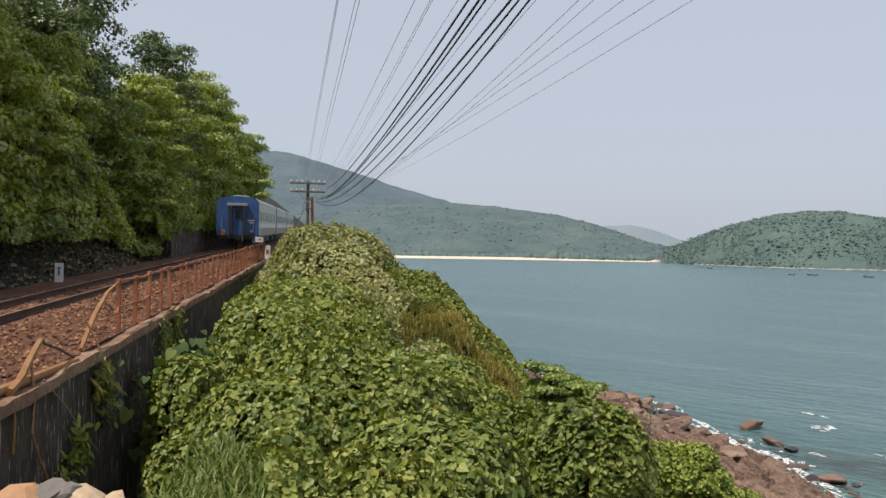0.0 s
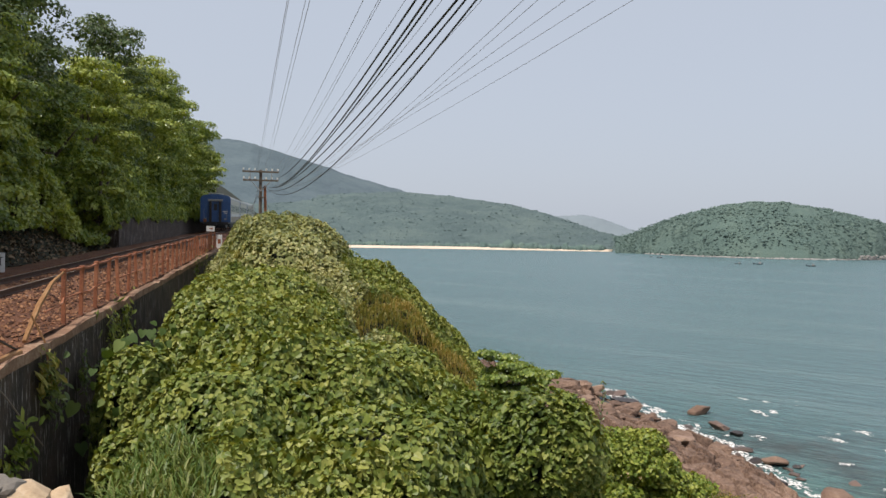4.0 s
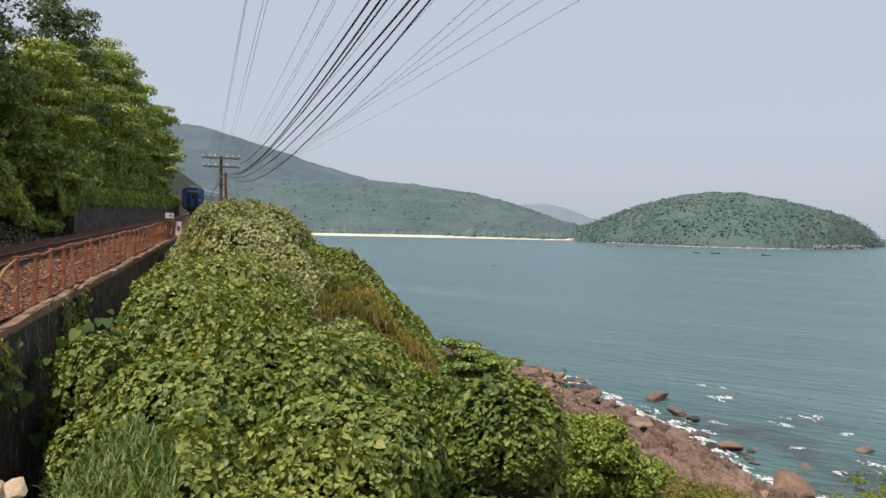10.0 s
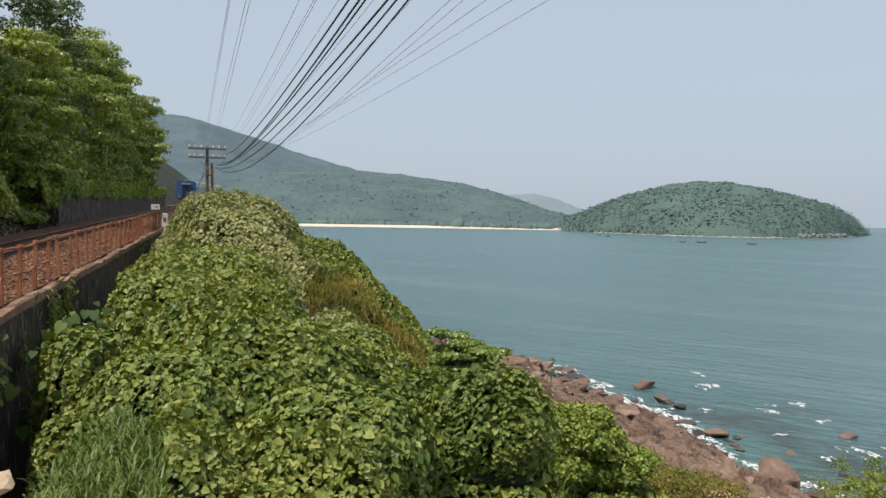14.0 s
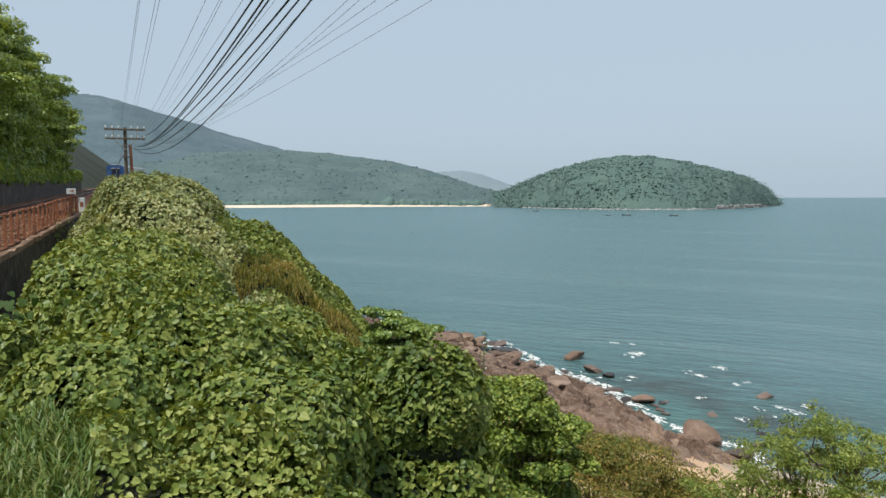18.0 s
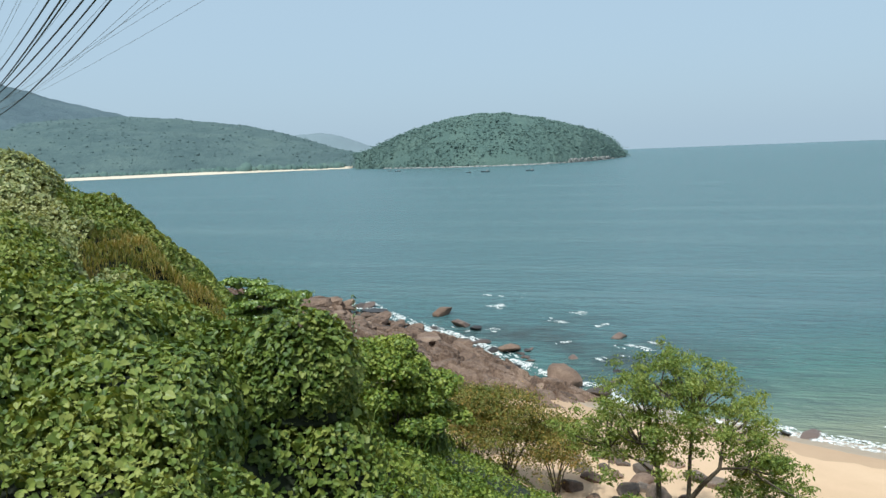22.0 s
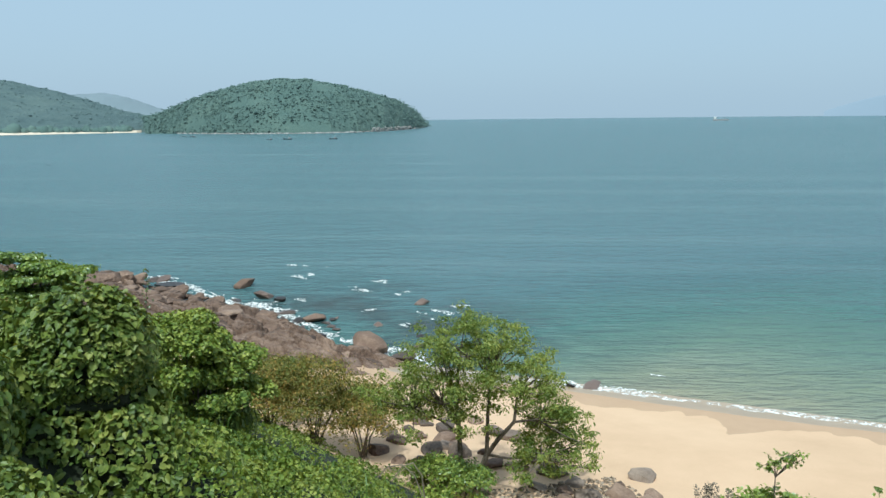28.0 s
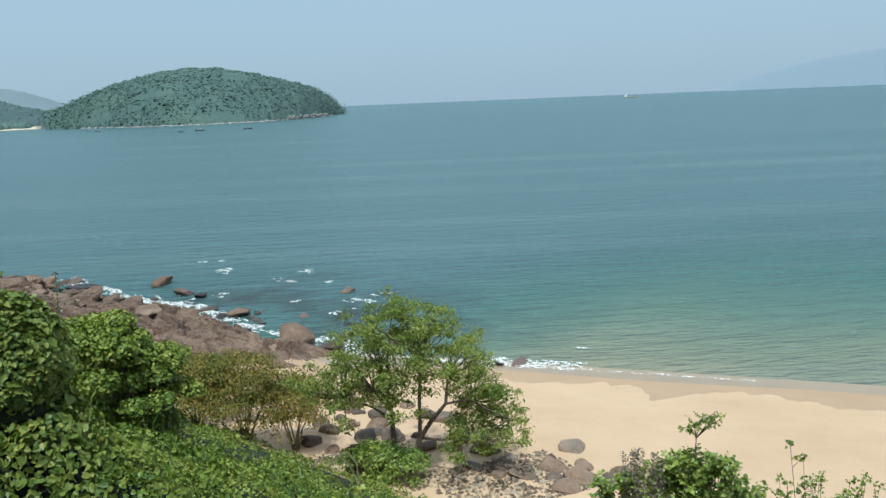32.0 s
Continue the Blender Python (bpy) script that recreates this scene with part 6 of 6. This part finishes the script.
trunks = [([along(-0.3, -0.4), along(-0.36, 1.2), along(-0.43, 2.7), along(-0.55, 4.1), along(-0.4, 5.6), along(-0.2, 6.8)], [0.15, 0.13, 0.105, 0.075, 0.045, 0.02]),
          ([along(0.25, -0.4), along(0.45, 0.7), along(0.75, 1.6)], [0.17, 0.15, 0.13]),
          ([along(0.75, 1.6), along(0.8, 3.3, 0.2), along(0.95, 5.0, 0.3), along(1.0, 6.5, 0.3)], [0.1, 0.075, 0.05, 0.02]),
          ([along(0.75, 1.6), along(1.3, 2.4, -0.1), along(1.9, 3.1, -0.2), along(2.05, 4.4, -0.2), along(2.3, 5.5, -0.1)], [0.11, 0.1, 0.08, 0.05, 0.02]),
          ([along(1.9, 3.1, -0.2), along(2.9, 3.3, -0.4), along(3.8, 3.7, -0.5)], [0.06, 0.045, 0.02]),
          ([along(0.75, 1.6), along(1.7, 1.7, -0.6), along(3.0, 1.9, -0.8), along(4.4, 2.0, -0.7)], [0.07, 0.055, 0.04, 0.015]),
          ([along(-0.43, 2.5), along(-1.2, 3.0, 0.2), along(-2.4, 3.5, 0.3), along(-3.3, 4.3, 0.3)], [0.07, 0.055, 0.035, 0.015]),
          ([along(-0.43, 2.8), along(-1.1, 3.9, -0.4), along(-2.0, 5.4, -0.5)], [0.06, 0.045, 0.015])]
forks = [Vector(along(-0.55, 4.1)), Vector(along(2.05, 4.4, -0.2)), Vector(along(0.9, 4.2, 0.3)), Vector(along(3.0, 1.9, -0.8)), Vector(along(-1.2, 3.0, 0.2)), Vector(along(2.9, 3.3, -0.4)), Vector(along(-1.1, 3.9, -0.4)), Vector(along(-2.4, 3.5, 0.3)), Vector(along(0.95, 5.0, 0.3))]
for tip in tips:
    f = min(forks, key=lambda q: (q - tip).length)
    trunks.append(([tuple(f), tuple(f.lerp(tip, 0.55) + Vector((0, 0, -0.12))), tuple(tip)], [0.035, 0.025, 0.01]))
clumped_tree("beach_tree", "slender tree with airy feathery crown above the beach", "tree", base.x, base.y, base.z, clumps, 0.14, 520, M_FEATHER, trunks, shape=LONG_LEAF, spread=0.6, puff=True)


def bush(name, label, x, y, z, height, radius, leaf, per, material, clump_count, category="bush", flat=0.4, shape=LEAF, stems_count=7, low=0.2, tall=1.0, puff=False):
    clumps, trunks = [], []
    for i in range(clump_count):
        f = rng.random() ** 0.8
        a = i * 2.4
        rr = radius * rng.uniform(0.2, 0.9) * math.sqrt(max(0.05, 1 - (f * 0.9) ** 2.2))
        c = (math.cos(a) * rr, math.sin(a) * rr, height * (low + (1 - low) * f))
        k = radius * rng.uniform(0.22, 0.36)
        clumps.append((*c, k, k * flat * 1.6))
        if i < stems_count:
            trunks.append(([(rng.normal(0, 0.12), rng.normal(0, 0.12), -0.3), (c[0] * 0.45, c[1] * 0.45, c[2] * 0.55), c], [0.035 * tall, 0.028 * tall, 0.008]))
    return clumped_tree(name, label, category, x, y, z, clumps, leaf, per, material, trunks, shape=shape, spread=0.6, puff=puff)


for x, y, h, r in ((4.3, 35.4, 3.5, 2.0), (6.3, 34.6, 4.5, 2.4), (8.5, 34.2, 4.0, 2.0)):
    bush("olive_bush", "large olive-brown bush with fine sparse foliage above the beach", x, y, ground_at(x, y) - 0.2, h, r * 1.2, 0.12, 330, M_OLIVE, 110, flat=0.16, shape=LONG_LEAF, stems_count=9, low=0.36, tall=1.2, puff=True)
bush("green_bush", "bright green leafy shrub beside the olive bush", 6.0, 40.5, ground_at(6.0, 40.5), 3.6, 1.9, 0.13, 420, M_GRASS, 26)
bush("dense_bush", "dense rounded small-leaved green bush", 0.5, 17.5, 12.7, 2.75, 1.5, 0.078, 1900, M_UNDER, 44)
bush("dense_bush", "dense rounded small-leaved green bush", 1.25, 18.3, 12.3, 2.2, 1.15, 0.078, 1700, M_UNDER, 30)
spiky = thing("spiky_plant", "clump of grey-green strap leaves under the bush", "plant", at=Matrix.Translation((1.25, 16.9, canopy_at(1.25, 16.9))))
for i in range(34):
    root = Vector((rng.normal(0, 0.35), rng.normal(0, 0.25), 0))
    way = Vector((rng.normal(0, 1), rng.normal(-0.3, 1), 0)).normalized()
    long = rng.uniform(0.5, 0.9)
    bm = bmesh.new()
    across = Vector((-way.y, way.x, 0)) * 0.045
    rows = []
    for f, w in ((0, 0.8), (0.4, 1.0), (0.75, 0.7), (1.0, 0.05)):
        mid = root + way * (long * 0.6 * f * f) + Vector((0, 0, long * (f - 0.3 * f**3)))
        rows.append([bm.verts.new(mid - across * w), bm.verts.new(mid + Vector((0, 0, -0.012))), bm.verts.new(mid + across * w)])
    for a, b in zip(rows, rows[1:]):
        for k in range(2):
            bm.faces.new((a[k], a[k + 1], b[k + 1], b[k]))
    part("blade", bm, M_SPIKY, spiky)
bush("dark_bush", "dark low bush below the tree", 11.6, 28.2, ground_at(11.6, 28.2) - 0.1, 1.5, 1.7, 0.11, 520, M_TREE, 24)
bush("dark_bush", "dark low bush below the tree", 10.3, 29.0, ground_at(10.3, 29.0) - 0.1, 1.5, 1.7, 0.11, 520, M_UNDER, 22)
# a shrub of flat leafy tiers: metres across the view, height, radius of each tier
TIERS = [(-0.75, 1.2, 0.2), (-0.5, 1.08, 0.24), (-0.15, 0.95, 0.3), (0.2, 0.85, 0.34), (0.55, 0.76, 0.36), (0.95, 0.66, 0.3), (0.75, 0.44, 0.32), (0.35, 0.52, 0.36), (-0.1, 0.58, 0.36), (-0.5, 0.66, 0.3), (-0.6, 0.36, 0.34), (0.0, 0.2, 0.4), (0.55, 0.2, 0.36), (-0.4, 0.15, 0.4)]
clumps = [(u + rng.normal(0, 0.12), rng.normal(0, 0.3), z + rng.normal(0, 0.04), r, 0.06) for u, z, r in TIERS for k in range(3)]
stalks = [([(u * 0.15, 0, -0.8), (u * 0.5, 0, z * 0.4), (u, 0, z)], [0.03, 0.022, 0.008]) for u, z, r in TIERS]
clumped_tree("layered_shrub", "green shrub with flat layered branches on the slope", "bush", -3.15, 21.5, 15.45, clumps, 0.085, 2400, M_TREE, stalks, spread=0.4, puff=True)
bush("scrub_bush", "low scrubby bush on the seaward slope", -1.2, 22.5, canopy_at(-1.2, 22.5) - 0.4, 1.3, 1.3, 0.11, 420, M_OLIVE, 20)
for x, y, wide in ((-1.9, 23.2, 1.2), (-0.7, 23.6, 1.1), (0.5, 22.6, 1.0), (-2.6, 24.4, 1.2)):
    bush("scrub_bush", "low scrubby bush on the seaward slope", x, y, canopy_at(x, y) - 0.5, 1.25, wide, 0.11, 420, M_UNDER, 22)
sprig = thing("conifer_sapling", "thin dark feathery sapling sticking up from the vines", "sapling", at=Matrix.Translation((-0.45, 16.2, canopy_at(-0.45, 16.2) - 0.3)))
top = 20 - 16.2 * math.tan(radians(10.5)) - (canopy_at(-0.45, 16.2) - 0.3)
part("stem", tube([(0, 0, 0), (0.02, 0, top * 0.5), (0.1, 0, top)], [0.02, 0.015, 0.005], 5), M_BARK, sprig)
h = rng.uniform(0.45, 1.0, 70) * top
a = rng.uniform(0, math.tau, 70)
w = (1.05 - h / top) * 0.35 + 0.04
q = np.stack([np.cos(a) * w * rng.random(70) + 0.1 * h / top, np.sin(a) * w * rng.random(70), h], 1)
leaves("needles", q, np.stack([np.cos(a), np.sin(a), 0.6 + 0 * a], 1), np.full(70, 0.085), M_TREE_DARK, sprig, LONG_LEAF)

# the near shrubs at the edge of the knoll
def along_view(az, el, dist):
    return Vector((dist * math.sin(radians(az)), dist * math.cos(radians(az)), 20 + dist * math.tan(radians(el))))


def branchy_shrub(label, foot, tips, leaf, material, per=16, thick=0.012, twig_mat=None, name="leafy_shrub", shape=LEAF, reach=0.16, fork=None):
    """An open shrub: stems bending up to their tips (bearing, height angle, distance), side twigs, and leaves set along them."""
    base = along_view(*foot)
    base.z = canopy_at(base.x, base.y) - 0.3
    t = thing(name, label, "shrub", at=Matrix.Translation(base))
    at, face = [], []
    for az, el, dist in tips:
        tip = along_view(az, el, dist) - base
        root = Vector((rng.normal(0, 0.06) + tip.x * 0.25, rng.normal(0, 0.06) + tip.y * 0.25, 0))
        if fork:
            root = along_view(*fork) - base
        mid = root.lerp(tip, 0.55) + Vector((rng.normal(0, 0.03), rng.normal(0, 0.03), 0.03 if fork else 0.06))
        bm = tube([root, mid, tip], [thick, thick * 0.7, thick * 0.25], 5)
        for k in range(4):
            f = rng.uniform(0.35, 0.95)
            a = mid.lerp(tip, f)
            b = a + Vector(rng.normal(0, 1, 3)).normalized() * reach * rng.uniform(0.5, 1.1) + Vector((0, 0, 0.04))
            tube([a, a.lerp(b, 0.5) + Vector((0, 0, 0.01)), b], [thick * 0.35, thick * 0.28, thick * 0.15], 4, bm)
            m = max(1, int(per * 0.22))
            q = np.array(a)[None] + np.array(b - a)[None] * rng.uniform(0.2, 1.1, m)[:, None] + rng.normal(0, leaf * 0.35, (m, 3))
            at.append(q)
            face.append(rng.normal(0, 0.55, (m, 3)) + [0, 0, 0.9])
        m = max(2, int(per * 0.3))
        at.append(np.array(tip)[None] + rng.normal(0, leaf * 0.8, (m, 3)))
        face.append(rng.normal(0, 0.55, (m, 3)) + [0, 0, 0.9])
        part("stem", bm, twig_mat or M_BARK, t)
    if fork:
        part("stem", tube([(0, 0, 0), (along_view(*fork) - base) * 0.5, along_view(*fork) - base], [thick * 1.3, thick * 1.1, thick], 6), twig_mat or M_BARK, t)
    at, face = np.concatenate(at), np.concatenate(face)
    leaves("foliage", at, face, leaf * rng.lognormal(0, 0.25, len(at)), material, t, shape, 0.3)
    return t


def under(az, pairs, drop):
    return float(np.interp(az, *zip(*pairs))) - drop


TOP_LINE = [(38.5, -28.6), (41.5, -27.9), (43, -26.8), (45.5, -25.9), (48.8, -26.4), (51.2, -27.8)]
green = [(a, under(a, TOP_LINE, 3.4 * f**1.3), 6.75 + 0.7 * d) for a, f, d in zip(rng.uniform(41.3, 51.2, 105), rng.random(105), rng.random(105))]
green += [(a, under(a, TOP_LINE, 0.6 * f), 6.6 + 0.4 * d) for a, f, d in zip(rng.uniform(38.4, 41.5, 12), rng.random(12), rng.random(12))]
branchy_shrub("leafy green shrub on the edge of the slope", (45.5, -30, 7.0), green, 0.042, M_TREE_LIT, 80, 0.011)
branchy_shrub("tall bare-stemmed sprig with small leaves at its top", (46.2, -29, 6.9), [(46.7, -23.6, 6.9), (46.2, -24.1, 6.85), (47.6, -23.2, 6.95), (45.1, -24.4, 6.9), (47.2, -24.0, 6.85), (45.7, -24.5, 6.9), (47.9, -23.7, 7.0), (46.4, -23.9, 7.0)], 0.028, M_TREE_LIT, 30, 0.005, reach=0.09, fork=(46.25, -25.0, 6.9))
thin = [(a, -26.3 - 2.2 * f + 0.25 * (a - 55), 6.9 + 0.7 * d) for a, f, d in zip(rng.uniform(52.2, 59, 34), rng.random(34) ** 0.7, rng.random(34))]
branchy_shrub("thin open shrub on the edge of the slope", (55.5, -29, 7.2), thin + [(52.9, -24.6, 7.1), (53.8, -25.3, 7.1)], 0.03, M_TREE_LIT, 44, 0.007)
dry = [(a, -26.1 - 2.6 * f - 0.25 * abs(a - 42.2), 6.7 + 0.3 * d) for a, f, d in zip(rng.uniform(40.6, 43.8, 60), rng.random(60) ** 1.4, rng.random(60))]
branchy_shrub("bare dry twigs of a withered shrub", (42.2, -30, 6.8), dry, 0.016, M_TWIG, 40, 0.0045, M_TWIG, "dry_shrub", reach=0.09)
arch = thing("dead_stem", "pale arching dead grass stems over the undergrowth", "grass", at=Matrix.Translation(along_view(17.2, -28.5, 9)))
for way in (((15.28, -26.9), (16.1, -26.2), (17.3, -26.1), (18.3, -26.9), (18.9, -28.3)), ((16.4, -27.3), (17.3, -26.2), (18.2, -26.0), (18.9, -26.9), (19.1, -28.5))):
    part("stem", tube([along_view(a, e, 9) - arch.matrix_basis.translation for a, e in way], 0.009, 5), M_TWIG, arch)
broad_plant("low plant with big round leaves at the edge of the knoll", (2.55, 2.35, 20 - 3.5 * math.tan(radians(30.5))), (0.22, 0.14, 0.04), 12, 0.17, (-0.3, -0.4, 0.9))

# ---- boats ----
def boat(x, y, length, heading, hull_mat, label, cabin=True):
    b = thing("fishing_boat", label, "boat", "boats in the bay", at=Matrix.Translation((x, y, 0)) @ pose(0, 0, 0, 0, 0, heading))
    bm = bmesh.new()
    rings = []
    for f, w, sheer in ((-0.5, 0.55, 0.32), (-0.3, 0.9, 0.22), (0, 1.0, 0.18), (0.3, 0.7, 0.26), (0.5, 0.06, 0.48)):
        y0, half, top = f * length, w * length * 0.14, sheer * length * 0.4
        rings.append([bm.verts.new(v) for v in ((-half, y0, top), (-half * 0.8, y0, 0.0), (0, y0, -0.15), (half * 0.8, y0, 0.0), (half, y0, top), (half * 0.85, y0, top * 0.8), (-half * 0.85, y0, top * 0.8))])
    for a, c in zip(rings, rings[1:]):
        for k in range(7):
            bm.faces.new((a[k], a[(k + 1) % 7], c[(k + 1) % 7], c[k]))
    bm.faces.new(rings[0])
    bm.faces.new(rings[-1][::-1])
    part("hull", bm, hull_mat, b)
    if cabin:
        part("cabin", box((length * 0.16, length * 0.24, length * 0.16), (0, -length * 0.2, length * 0.18), 0.05), M_GREY, b)
        part("mast", tube([(0, length * 0.1, 0.2), (0, length * 0.1, length * 0.35)], 0.05, 5), M_DARK, b)
    return b


M_HULL = surface("dark_hull", [(0.02, 0.03, 0.04), (0.05, 0.06, 0.07)], 0.6, 1, 6, 0.1)
for az, dist, length, heading in ((12.67, 722, 8.0, 80), (9.3, 735, 8.5, 70), (8.0, 730, 5.5, 100), (2.6, 900, 7.0, 60), (2.0, 930, 5, 85)):
    boat(dist * math.sin(radians(az)), dist * math.cos(radians(az)), length, heading, M_HULL, "small dark fishing boat moored off the headland")
boat(389 * math.sin(radians(-6.85)), 389 * math.cos(radians(-6.85)), 2.3, 80, M_HULL, "tiny round basket boat far out in the bay", False)
ship = thing("cargo_ship", "long low grey cargo ship on the horizon", "ship", at=Matrix.Translation((2330 * math.sin(radians(41.1)), 2330 * math.cos(radians(41.1)), 0)) @ pose(0, 0, 0, 0, 0, 45))
part("hull", box((7, 44, 5), (0, 0, 1.5), 0.6), M_GREY, ship)
part("bridge", box((6, 7, 8), (0, 16, 7), 0.5), M_WHITE, ship)
part("mast", tube([(0, -12, 3), (0, -12, 11)], 0.4, 6), M_GREY, ship)


# where the train's tail is along the track: it slows through the curve
TAIL_T, TAIL_S = (0, 3, 6, 9, 12, 14, 17, 20, 32), (57.5, 76, 94, 110, 123, 130.5, 147, 168, 240)


def motions():
    for i, coach in enumerate(COACHES):
        walk(coach, [(t, coach_pose(float(np.interp(t, TAIL_T, TAIL_S)) + i * 20.9)) for t in np.arange(0, 32.1, 1.0)])
    for ob, reach, start, period in FOAM:
        home = ob.matrix_basis.copy()
        walk(ob, [(t, Matrix.Translation(sn(0, reach * math.sin(start + t * math.tau / period), 0.02 * math.sin(start + t * 2))) @ home) for t in np.arange(0, 32.1, 0.8)])


motions()
